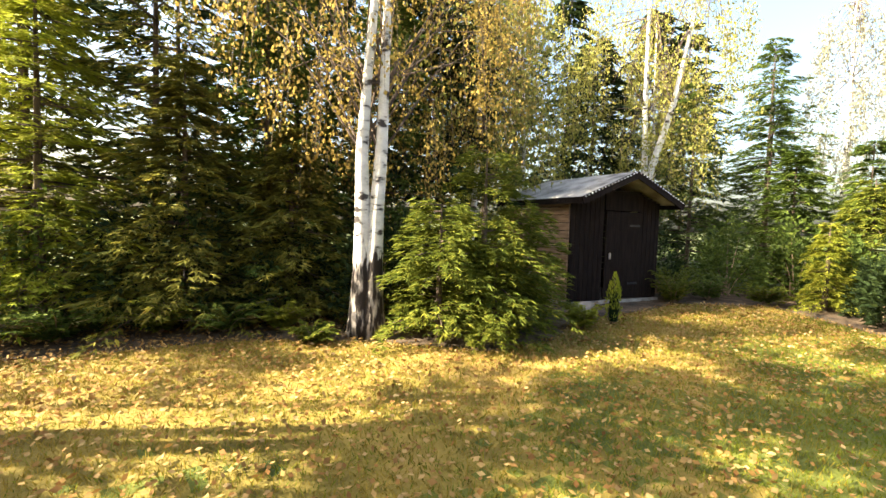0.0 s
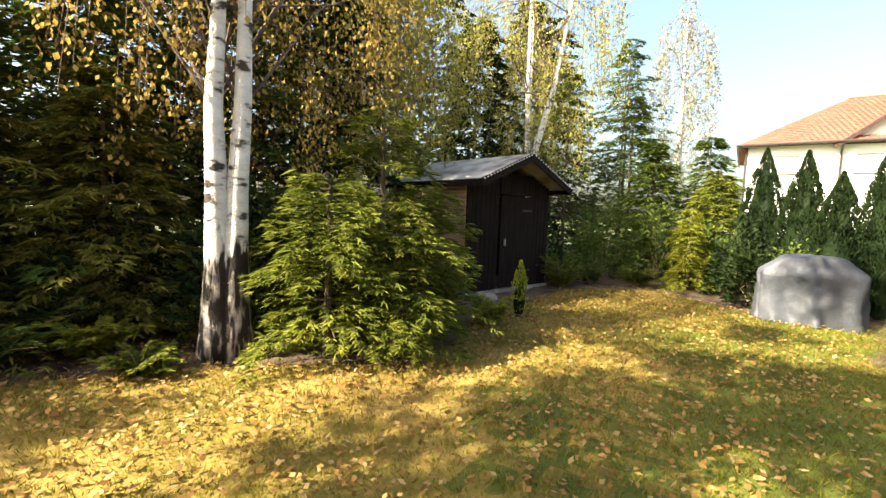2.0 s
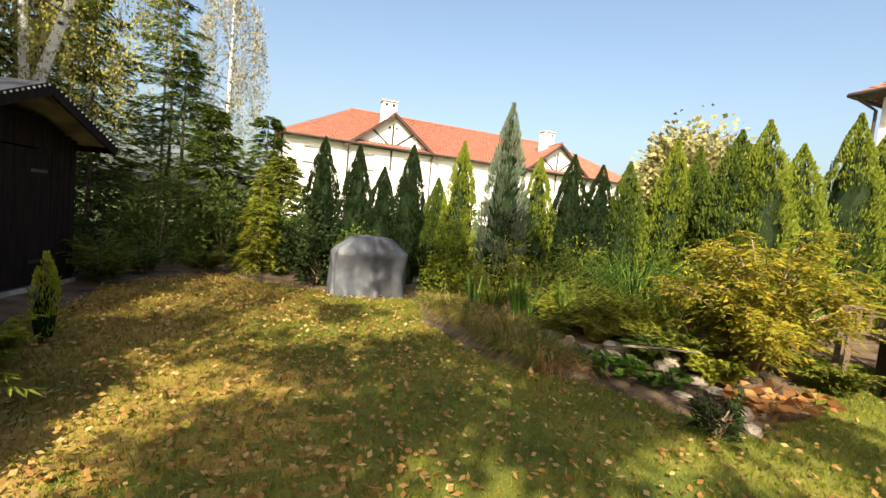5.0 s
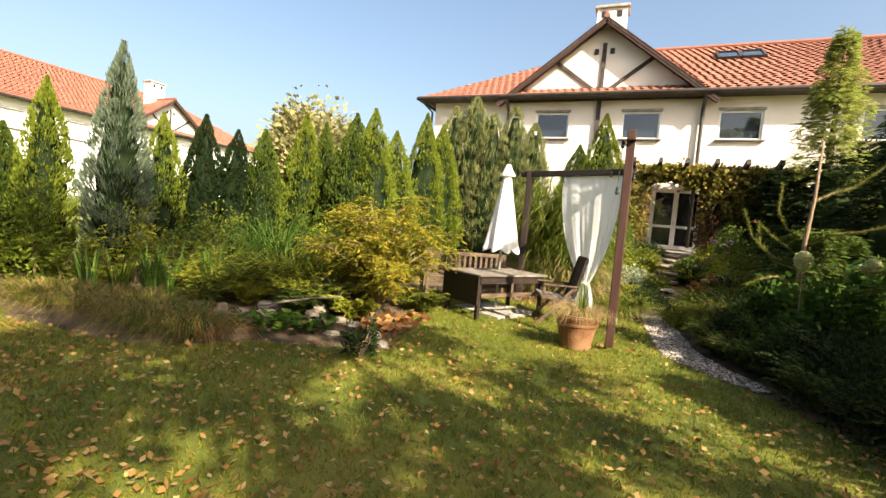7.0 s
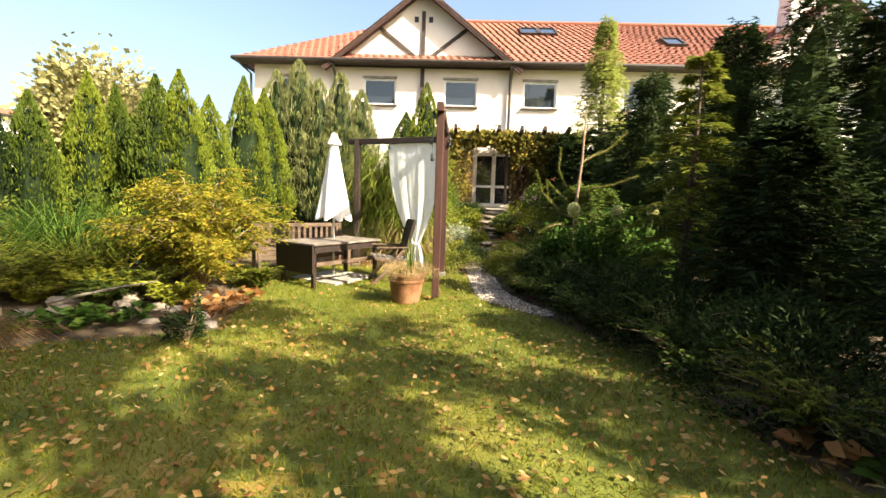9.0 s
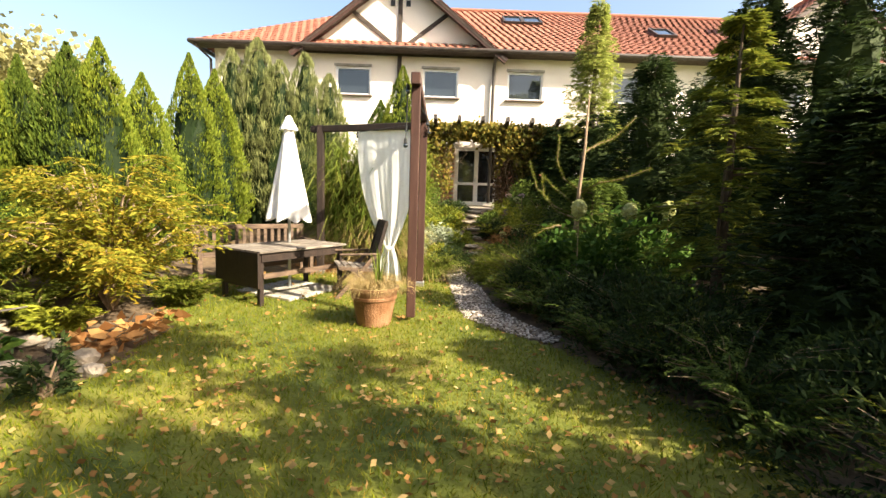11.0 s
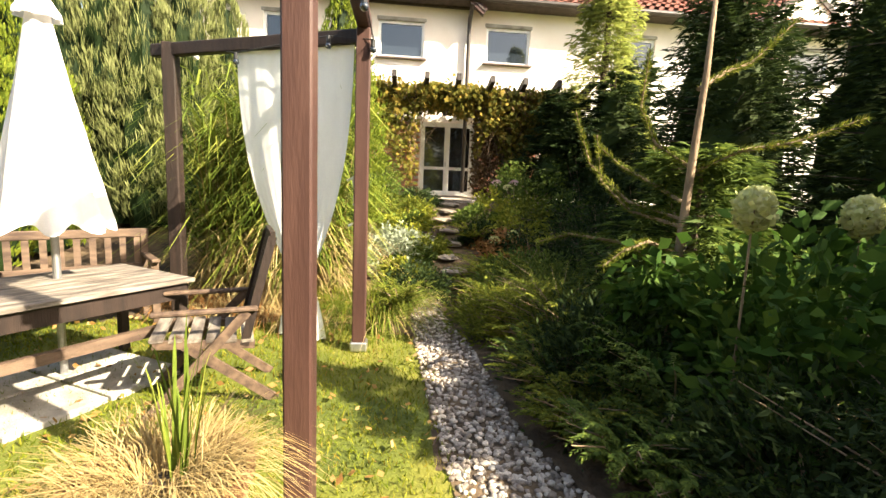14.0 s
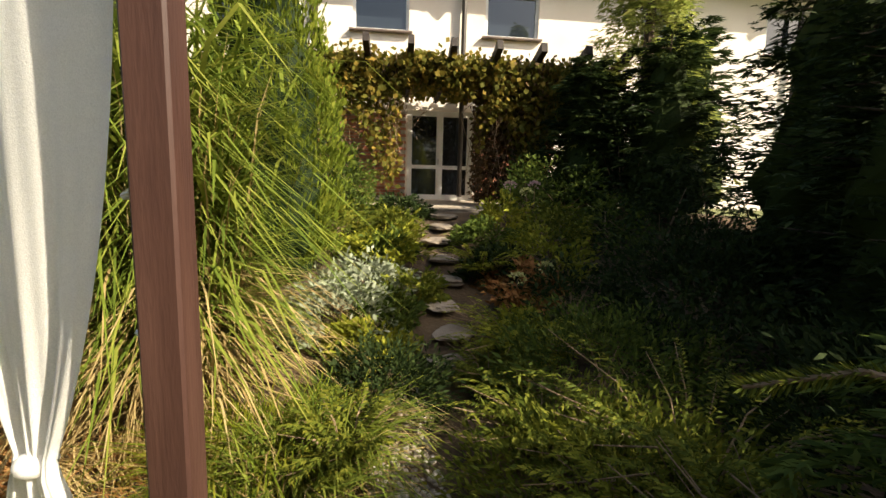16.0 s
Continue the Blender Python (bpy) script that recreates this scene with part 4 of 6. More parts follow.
for s in (-1, 1):
    bm = bmesh.new()
    bar(bm, (s * (W1 + 0.14), -HD / 2 + 0.1, HE + 0.0), (0, -HD / 2 + 0.1, HP + 0.08), HD + 0.75, 0.04)
    part("roof_slope", bm, "felt", HUT, "weathered grey felt roof")
    part("bargeboard", barmesh((s * (W1 + 0.15), 0.49, HE - 0.06), (0, 0.49, HP + 0.03), 0.03, 0.15), "hutwood", HUT)
    part("eaves_board", boxmesh(s * (W1 + 0.15), -HD / 2 + 0.1, HE - 0.05, 0.03, HD + 0.75, 0.12), "hutwood", HUT)
    for i in range(17):
        t = (i + 0.6) / 17.4
        bm = bmesh.new()
        bmesh.ops.create_icosphere(bm, subdivisions=1, radius=0.016)
        ob = part("light_bulb", bm, "bulb", HUT)
        ob.location = (s * (W1 + 0.15) * (1 - t), 0.512, HE + 0.0 + (HP + 0.09 - HE) * t)
part("plinth", boxmesh(0, -HD / 2, -0.04, W1 * 2 + 0.1, HD + 0.1, 0.1), "slab", HUT)

# covered barbecue
BBQ = thing("covered_barbecue", (-9.3, 0.32, 0), "garden grill under a grey tarpaulin cover", "barbecue", rz=3)
prof = [(0, 0.31, 0.67), (0.02, 0.31, 0.67), (0.35, 0.295, 0.66), (0.62, 0.30, 0.665), (0.76, 0.31, 0.675), (0.82, 0.30, 0.66), (0.98, 0.235, 0.46), (1.06, 0.19, 0.38), (1.085, 0.09, 0.2)]
NR = 110


def cover_ring(where, z, grow=1.0):
    """One round of the draped cover at height z, with folds that deepen towards the hem."""
    hx, hy = (float(np.interp(z, [q[0] for q in prof], [q[k] for q in prof])) for k in (1, 2))
    ring = []
    for k in range(NR):
        a = 2 * math.pi * k / NR
        c, sn = math.cos(a), math.sin(a)
        q = (abs(c) ** 5 + abs(sn) ** 5) ** -0.2
        loose = max(0.12, 1 - z / 0.9)
        fold = loose * (0.05 * math.sin(9 * a + 1.6 * math.sin(3 * z) + 0.7) + 0.024 * math.sin(19 * a + 4 * z))
        fold += 0.05 * noise.noise(Vector((2.2 * c, 2.2 * sn, 1.5 * z))) + 0.026 * noise.noise(Vector((6 * c + 3 * z, 6 * sn, 5 * z)))
        sag = 0.03 * noise.noise(Vector((3 * c, 3 * sn, 4.0))) if z > 0.5 else (0.025 * math.sin(7 * a) if z == 0 else 0.0)
        ring.append(where.verts.new((grow * (hx * q + fold) * c, grow * (hy * q + fold) * sn, z + sag)))
    return ring


for name, levels, grow in (("skirt", np.linspace(0, 0.78, 20), 1.0), ("top_panel", [0.755, 0.78, 0.81, 0.84, 0.88, 0.92, 0.96, 1.0, 1.04, 1.065, 1.085], 1.008)):
    bm = bmesh.new()
    rings = [cover_ring(bm, float(z), grow) for z in levels]
    for p, q in zip(rings, rings[1:]):
        for k in range(NR):
            bm.faces.new((p[k], p[(k + 1) % NR], q[(k + 1) % NR], q[k]))
    if name == "top_panel":
        bm.faces.new(rings[-1])
    part(name, bm, "tarp", BBQ, smooth=True)

# pergola posts, beams and curtain
P1, P2, P3, PT = Vector((-1.345, 4.04, 0)), Vector((-1.345, 6.2, 0)), Vector((-3.16, 6.95, 0)), 2.6
PERG = thing("pergola", (0, 0, 0), "open wooden frame of dark stained posts and beams", "pergola")
for p, w, m in ((P1, 0.10, "brownwood"), (P2, 0.11, "brownwood"), (P3, 0.115, "darkwood")):
    part("post", boxmesh(p.x, p.y, PT / 2 + 0.03, w, w, PT - 0.06, bevel=0.008), m, PERG)
    if p is not P1:
        part("post_foot", boxmesh(p.x, p.y, 0.03, w + 0.03, w + 0.03, 0.08, bevel=0.01), "steel", PERG, "galvanised post shoe")
d12 = (P2 - P1).normalized()
part("beam", barmesh(P1 - d12 * 0.15 + Vector((0, 0, PT + 0.06)), P2 + d12 * 0.15 + Vector((0, 0, PT + 0.06)), 0.1, 0.125, 0.008), "brownwood", PERG)
d23 = (P3 - P2).normalized()
part("beam", barmesh(P2 - d23 * 0.02 + Vector((0, 0, PT - 0.06)), P3 + d23 * 0.2 + Vector((0, 0, PT - 0.06)), 0.08, 0.11, 0.008), "darkwood", PERG)

CUR = thing("curtain", (0, 0, 0), "white cotton curtain tied in a knot halfway", "curtain")
bm = bmesh.new()
NU, NV = 64, 44
gridv = []
for j in range(NV + 1):
    v = j / NV
    z = PT - 0.05 - v * (PT - 0.07)
    tie = 0.785
    if v < tie:
        k = v / tie
        a0, a1 = 0.08 + 0.42 * k**2.6, 1.22 - 0.56 * k**2.4
    else:
        k = (v - tie) / (1 - tie)
        a0, a1 = 0.50 - 0.16 * k**0.6, 0.66 + 0.16 * k**0.6
    amp = 0.004 + 0.011 * v if v < tie else 0.02
    row = []
    for i in range(NU + 1):
        u = i / NU
        pos = P2 + d23 * (a0 + (a1 - a0) * u)
        nrm = Vector((-d23.y, d23.x, 0))
        off = amp * (1.1 * math.sin(u * 17 + 1.1 * math.sin(4 * v)) + 0.6 * math.sin(u * 31 + 2 + 2 * v) + 0.4 * math.sin(u * 61 + 5 * v)) + 0.05 * math.sin(2.2 * u + 0.6) * v * (1 - v)
        row.append(bm.verts.new((pos.x + nrm.x * off, pos.y + nrm.y * off, z + 0.01 * math.sin(u * 30) * (v > 0.98))))
    gridv.append(row)
for p, q in zip(gridv, gridv[1:]):
    for i in range(NU):
        bm.faces.new((p[i], p[i + 1], q[i + 1], q[i]))
part("fabric", bm, "cloth", CUR, smooth=True)
kn = P2 + d23 * 0.58
bm = bmesh.new()
bmesh.ops.create_uvsphere(bm, u_segments=14, v_segments=8, radius=0.06)
bmesh.ops.scale(bm, vec=(1, 1, 0.7), verts=bm.verts)
bmesh.ops.translate(bm, vec=(kn.x, kn.y, PT - 0.05 - 0.785 * (PT - 0.07)), verts=bm.verts)
part("knot", bm, "cloth", CUR, smooth=True)

for z, out in ((1.42, 0.05), (1.05, 0.03)):
    e = P2 + d23 * (0.08 + out)
    part("tie_ribbon", tube(bmesh.new(), [(e.x, e.y, z), (e.x + 0.05, e.y - 0.03, z + 0.03), (e.x + 0.07, e.y - 0.05, z - 0.08), (e.x + 0.06, e.y - 0.05, z - 0.2)], [0.012, 0.016, 0.012, 0.008], 6), "cloth", CUR)

# pot with dry grass
POT = thing("plant_pot", (-1.74, 3.88, 0), "large brown clay pot with bands", "flowerpot")
bm = bmesh.new()
lathe(bm, [(0.17, 0), (0.185, 0.02), (0.235, 0.30), (0.25, 0.31), (0.25, 0.335), (0.245, 0.34), (0.258, 0.40), (0.275, 0.405), (0.275, 0.44), (0.25, 0.44), (0.24, 0.38), (0.05, 0.375)], 36)
part("vessel", bm, "terracotta", POT, smooth=False)
bm = bmesh.new()
lathe(bm, [(0.235, 0.37), (0.2, 0.39), (0.05, 0.4)], 20)
part("soil", bm, "soil", POT)
tussock("potted_grass", -1.74, 3.88, 0.2, 0.26, "straw", "dry straw-coloured grass growing in the pot", n=1100, width=0.0035, bend=1.25, seed=1, spread=0.6, z=0.39)
tussock("potted_reed", -1.70, 3.90, 0.04, 0.62, "reed", "green upright grass in the pot", n=20, width=0.013, bend=0.12, seed=2, spread=0.16, z=0.39)

# table, parasol, bench, chair
TAB = thing("garden_table", (-3.2, 5.28, 0), "weathered rectangular wooden garden table", "table", rz=58)
TH = 0.70
for i in range(9):
    part("slat", boxmesh(0, -0.40 + 0.10 * i, TH - 0.015, 1.48, 0.093, 0.03, bevel=0.004), "greywood", TAB)
for sx in (-0.68, 0.68):
    for sy in (-0.37, 0.37):
        part("leg", boxmesh(sx, sy, (TH - 0.03) / 2, 0.06, 0.06, TH - 0.03, bevel=0.005), "darkwood", TAB)
for sy in (-0.40, 0.40):
    part("apron", boxmesh(0, sy, TH - 0.09, 1.38, 0.03, 0.1), "darkwood", TAB)
    part("stretcher", boxmesh(0, sy, 0.38, 1.34, 0.05, 0.06), "teak", TAB)
for sx in (-0.71, 0.71):
    part("apron", boxmesh(sx, 0, TH - 0.09, 0.03, 0.76, 0.1), "darkwood", TAB)
part("drop_leaf", boxmesh(-0.752, 0.0, TH - 0.24, 0.025, 0.88, 0.44), "darkwood", TAB)

UMB = thing("parasol", (-3.24, 5.55, 0.04), "closed white canvas garden parasol on a pole", "umbrella")
part("pole", tube(bmesh.new(), [(0, 0, 0), (0, 0, 2.42)], [0.022, 0.022], 12), "steel", UMB)
bm = bmesh.new()
rings = []
NK = 64
for z, r in ((1.0, 0.29), (1.04, 0.285), (1.3, 0.235), (1.6, 0.18), (1.9, 0.125), (2.15, 0.085), (2.32, 0.055), (2.36, 0.05)):
    rings.append([bm.verts.new(((r * (1 + 0.16 * math.sin(8 * a + 2.5 * z) * (2.5 - z) / 1.5)) * math.cos(a), (r * (1 + 0.16 * math.sin(8 * a + 2.5 * z) * (2.5 - z) / 1.5)) * math.sin(a), z + (0.035 * math.sin(8 * a) if z < 1.02 else 0))) for a in (2 * math.pi * k / NK for k in range(NK))])
for p, q in zip(rings, rings[1:]):
    for k in range(NK):
        bm.faces.new((p[k], p[(k + 1) % NK], q[(k + 1) % NK], q[k]))
part("canopy", bm, "canvas", UMB, smooth=True)
bm = bmesh.new()
rings = []
for z, r in ((2.27, 0.115), (2.3, 0.11), (2.40, 0.055), (2.45, 0.04), (2.47, 0.01)):
    rings.append([bm.verts.new((r * (1 + 0.1 * math.sin(8 * a)) * math.cos(a), r * (1 + 0.1 * math.sin(8 * a)) * math.sin(a), z)) for a in (2 * math.pi * k / NK for k in range(NK))])
for p, q in zip(rings, rings[1:]):
    for k in range(NK):
        bm.faces.new((p[k], p[(k + 1) % NK], q[(k + 1) % NK], q[k]))
part("vent_cap", bm, "canvas", UMB, smooth=True)
UB = thing("paving_slabs", (-3.2, 5.45, 0), "concrete slab base under the parasol", "parasol base", rz=63)
for sx in (-0.26, 0.26):
    for sy in (-0.26, 0.26):
        part("slab", boxmesh(sx, sy, 0.02, 0.5, 0.5, 0.05, bevel=0.008), "slab", UB)

BEN = thing("garden_bench", (-4.1, 6.4, 0), "weathered wooden garden bench with slatted back", "bench", rz=38)
part("top_rail", boxmesh(0, 0.2, 0.84, 1.8, 0.04, 0.08, bevel=0.008), "teak", BEN)
part("lower_rail", boxmesh(0, 0.2, 0.52, 1.7, 0.035, 0.05), "teak", BEN)
for i in range(15):
    part("back_slat", boxmesh(-0.8 + 1.6 * i / 14, 0.2, 0.67, 0.05, 0.02, 0.27), "teak", BEN)
for i in range(4):
    part("seat_slat", boxmesh(0, -0.22 + 0.12 * i, 0.42, 1.74, 0.1, 0.025, bevel=0.004), "teak", BEN)
for sx in (-0.86, 0.86):
    part("leg", boxmesh(sx, 0.2, 0.43, 0.06, 0.05, 0.86), "teak", BEN)
    part("leg", boxmesh(sx, -0.26, 0.31, 0.06, 0.05, 0.62), "teak", BEN)
    part("armrest", boxmesh(sx, -0.06, 0.63, 0.07, 0.56, 0.03, bevel=0.006), "teak", BEN)

CH = thing("folding_armchair", (-2.2, 5.38, 0), "brown slatted wooden folding armchair", "chair", rz=110)
for s in (-0.27, 0.27):
    part("leg", barmesh((s, 0.34, 0), (s, -0.2, 0.60), 0.03, 0.055), "teak", CH)
    part("leg", barmesh((s * 0.86, -0.36, 0), (s * 0.86, 0.2, 0.46), 0.03, 0.055), "teak", CH)
    part("armrest", boxmesh(s, 0.02, 0.615, 0.055, 0.56, 0.028, bevel=0.008), "teak", CH)
    part("back_post", barmesh((s * 0.86, -0.18, 0.38), (s * 0.86, -0.35, 1.05), 0.03, 0.05), "darkwood", CH)
    part("seat_rail", barmesh((s * 0.86, 0.3, 0.43), (s * 0.86, -0.24, 0.38), 0.025, 0.05), "teak", CH)
for i in range(6):
    t = i / 5
    part("seat_slat", boxmesh(0, 0.28 - 0.48 * t, 0.455 - 0.045 * t, 0.5, 0.07, 0.02), "greywood", CH)
for i in range(7):
    part("back_slat", barmesh((-0.2 + 0.4 * i / 6, -0.2, 0.45), (-0.2 + 0.4 * i / 6, -0.345, 1.03), 0.05, 0.016), "darkwood", CH)
part("top_rail", boxmesh(0, -0.352, 1.04, 0.5, 0.03, 0.08), "darkwood", CH)

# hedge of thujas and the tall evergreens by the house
# Shade on the darkest thujas is put into their leaf colour.
hedge = [(-12.2, -0.3, 3.2, 0.5, "thuja_shaded"), (-11.0, 0.3, 2.95, 0.45, "thuja_shaded"), (-10.5, 0.75, 2.5, 0.42, "thuja_shaded"), (-10.5, 1.35, 3.05, 0.42, "thuja_shaded"), (-10.3, 1.9, 2.4, 0.4, "thuja"), (-10.0, 2.3, 3.2, 0.45, "thuja_gold"),
         (-9.3, 3.75, 3.0, 0.48, "thuja_gold"), (-8.9, 4.3, 3.1, 0.5, "thuja_shaded"), (-8.5, 4.7, 2.9, 0.5, "thuja_shaded"), (-8.2, 5.1, 3.0, 0.5, "thuja"), (-7.6, 5.6, 3.45, 0.5, "thuja_gold"), (-7.3, 5.85, 3.3, 0.42, "thuja"),
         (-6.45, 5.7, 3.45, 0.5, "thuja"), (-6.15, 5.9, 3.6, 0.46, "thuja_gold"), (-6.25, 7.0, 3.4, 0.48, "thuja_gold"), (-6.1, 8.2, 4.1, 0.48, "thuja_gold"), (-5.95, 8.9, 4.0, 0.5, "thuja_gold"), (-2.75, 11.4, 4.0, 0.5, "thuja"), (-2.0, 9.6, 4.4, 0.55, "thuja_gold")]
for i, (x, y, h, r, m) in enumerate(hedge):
    thuja(x, y, h - float(gz(x, y)), r * (1.2 if x > -7.0 else 0.92), m, {"thuja": "green columnar thuja in the hedge", "thuja_shaded": "green columnar thuja in the hedge, darkened for shade", "thuja_gold": "yellow-green columnar thuja in the hedge"}[m], n=13500 if x > -7.7 else 9500, seed=i, leaf=0.09)
for i, (x, y, h, r) in enumerate(((-5.95, 9.7, 4.7, 0.52), (-5.4, 9.8, 5.0, 0.55), (-4.85, 9.7, 4.5, 0.52), (-4.3, 9.8, 4.7, 0.52), (-3.8, 10.0, 4.3, 0.48))):
    thuja(x, y, h - float(gz(x, y)), r, "greyjun", "tall grey-green upright juniper", n=9500, seed=60 + i, name="upright_juniper", leaf=0.19, pointed=0.62, slim=0.26, spread=-0.2)
thuja(-8.9, 2.75, 3.85, 0.42, "bluespruce", "silvery blue spruce in the hedge", n=9500, seed=70, name="blue_spruce", leaf=0.14, slim=0.5, spread=0.25)

# conifers beside the path
conifer("spruce", 3.2, 12.1, 5.9, 1.35, "lightspruce", "tall light green spruce near the house", boughs=230, twigs=42, seed=80, twig=0.16, up=0.1, droop=0.3, shape=0.75, wide=0.4, ruffle=0.08)
conifer("spruce", 1.85, 3.6, 3.3, 1.15, "hemlock", "green spruce beside the gravel path", boughs=80, twigs=60, seed=81, twig=0.13, up=0.12, shape=0.8)
# Seen from their shaded side; the near-black green carries that shade.
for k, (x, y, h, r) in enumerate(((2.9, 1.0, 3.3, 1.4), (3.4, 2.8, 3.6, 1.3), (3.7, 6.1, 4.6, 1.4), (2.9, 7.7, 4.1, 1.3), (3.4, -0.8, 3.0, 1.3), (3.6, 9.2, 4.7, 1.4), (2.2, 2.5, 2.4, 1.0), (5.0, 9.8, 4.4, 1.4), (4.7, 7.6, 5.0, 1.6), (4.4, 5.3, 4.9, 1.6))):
    conifer("yew", x, y, h - float(gz(x, y)), r, "dark_shaded_fir", "dense dark green conifer beside the lawn, shade in its colour", boughs=190, twigs=31, seed=180 + k, twig=0.14, slim=1.15, core=0.5, shape=0.6, droop=0.14, up=0.16, wide=0.42, ruffle=0.07, group="dark conifers beside the lawn")

# string of lamps on the frame
SL = thing("string_lights", (0, 0, 0), "black cable with small lamps hung on the frame", "string lights")
ends = [P3 + Vector((0.2, 0.05, PT - 0.02)), P2 + d23 * 1.2 + Vector((0, -0.07, PT - 0.14)), P2 + d23 * 0.3 + Vector((0, -0.08, PT - 0.06)), P2 + Vector((0.08, -0.08, PT - 0.1)), P1 + d12 * 1.2 + Vector((0.09, 0, PT - 0.12)), P1 + Vector((-0.09, -0.02, PT + 0.02)), P1 + Vector((-0.1, -0.03, PT - 0.55))]
part("cable", tube(bmesh.new(), ends, [0.006] * len(ends), 6), "blackmetal", SL)
for k, e in enumerate(ends):
    so = part("lamp_socket", tube(bmesh.new(), [e + Vector((0, 0, 0.0)), e + Vector((0, 0, -0.055))], [0.017, 0.02], 10), "blackmetal", SL)
    bm = bmesh.new()
    bmesh.ops.create_uvsphere(bm, u_segments=12, v_segments=8, radius=0.026)
    bmesh.ops.translate(bm, vec=e + Vector((0, 0, -0.075)), verts=bm.verts)
    part("bulb", bm, "bulb" if k == 0 else "glass", so, smooth=True)

# junipers and low shrubs beside the gravel path
# The dark junipers hold the deep shade beside the path in their colour.
low = [("juniper", 1.05, 2.9, 0.85, 1.1, 0.8, "dark_shaded_fir", "low dark spreading juniper, shade in its colour", 9000, 0.09, 0.22), ("juniper", 1.5, 1.2, 0.85, 1.1, 0.75, "dark_shaded_fir", "low dark spreading juniper, shade in its colour", 8000, 0.09, 0.22),
       ("juniper", 0.42, 5.3, 0.62, 0.9, 0.7, "dark_shaded_fir", "spreading green juniper beside the path", 9000, 0.08, 0.22), ("juniper", 0.25, 6.7, 0.75, 0.75, 0.48, "hemlock", "creeping bright green juniper", 8000, 0.08, 0.22),
       ("juniper", 0.75, 7.9, 0.95, 1.0, 0.6, "fir", "spreading dark green juniper", 8000, 0.09, 0.22), ("juniper", -0.85, 7.75, 0.46, 0.44, 0.48, "dark_shaded_fir", "small round dark evergreen bush", 3500, 0.07, 0.25),
       ("juniper", 1.9, 6.6, 1.0, 1.1, 1.0, "dark_shaded_fir", "low dark spreading juniper, shade in its colour", 9000, 0.1, 0.22), ("juniper", 2.2, 8.8, 1.2, 1.2, 1.0, "dark_shaded_fir", "low dark spreading juniper, shade in its colour", 9000, 0.1, 0.22),
       ("juniper", 0.7, 4.0, 0.55, 0.6, 0.75, "dark_shaded_fir", "spreading green juniper beside the path", 6000, 0.08, 0.22), ("juniper", 1.9, -0.5, 0.9, 1.0, 0.7, "dark_shaded_fir", "low dark spreading juniper, shade in its colour", 7000, 0.09, 0.22)]
for i, (nm, x, y, rx, ry, h, m, lab, n, lf, ra) in enumerate(low):
    shrub(nm, x, y, rx, ry, h, m, lab, n=n, leaf=lf * 0.75, ratio=ra * 1.2, seed=400 + i, droop=0.1)


def sprays(name, x, y, r, h, material, label, fronds=40, seed=0, per=46, z=None, leaf=0.07, rise=0.6, category="shrub"):
    """A low plant of arching feathery fronds that fan out from its middle."""
    g = np.random.default_rng(seed + 909)
    z0 = float(gz(x, y)) if z is None else z
    T = thing(name, (x, y, z0), label, category)
    a = g.uniform(0, 2 * math.pi, fronds)
    L = r * g.uniform(0.55, 1.1, fronds)
    t = np.tile(np.linspace(0.12, 1, per), (fronds, 1))
    hh = h * g.uniform(0.45, 1.1, fronds)
    o = np.stack([np.cos(a), np.sin(a), 0 * a], -1)
    s = np.stack([-np.sin(a), np.cos(a), 0 * a], -1)
    zz = hh[:, None] * np.sin(np.minimum(t * rise * math.pi, 3.0))
    p = o[:, None] * (L[:, None] * t)[..., None]
    p[..., 2] += zz + 0.02
    side = np.where(np.arange(per) % 2, 1.0, -1.0)[None, :] * np.ones((fronds, 1))
    d = o[:, None] * 0.8 + s[:, None] * (side * (1.15 - 0.8 * t))[..., None] + g.normal(0, 0.12, (fronds, per, 3))
    d[..., 2] += 0.1
    ln = (leaf * (1.25 - 0.85 * t) * g.uniform(0.8, 1.2, t.shape)).ravel()
    part("fronds", kites("fronds", p.reshape(-1, 3), d.reshape(-1, 3), ln, ln * 0.28, 0.1, flat=np.tile([[0, 0, 1.0]], (ln.size, 1))), material, T)
    bm = bmesh.new()
    for i in range(0, fronds, 2):
        e = o[i] * L[i]
        tube(bm, [(0, 0, 0), tuple(e * 0.45 + np.array([0, 0, hh[i] * math.sin(0.45 * rise * math.pi)])), tuple(e * 0.95 + np.array([0, 0, hh[i] * math.sin(min(0.95 * rise * math.pi, 3.0))]))], [0.008, 0.005, 0.002], 4)
    tagged(part("stem_work", bm, "stem", T), kind="stuff")
    return T


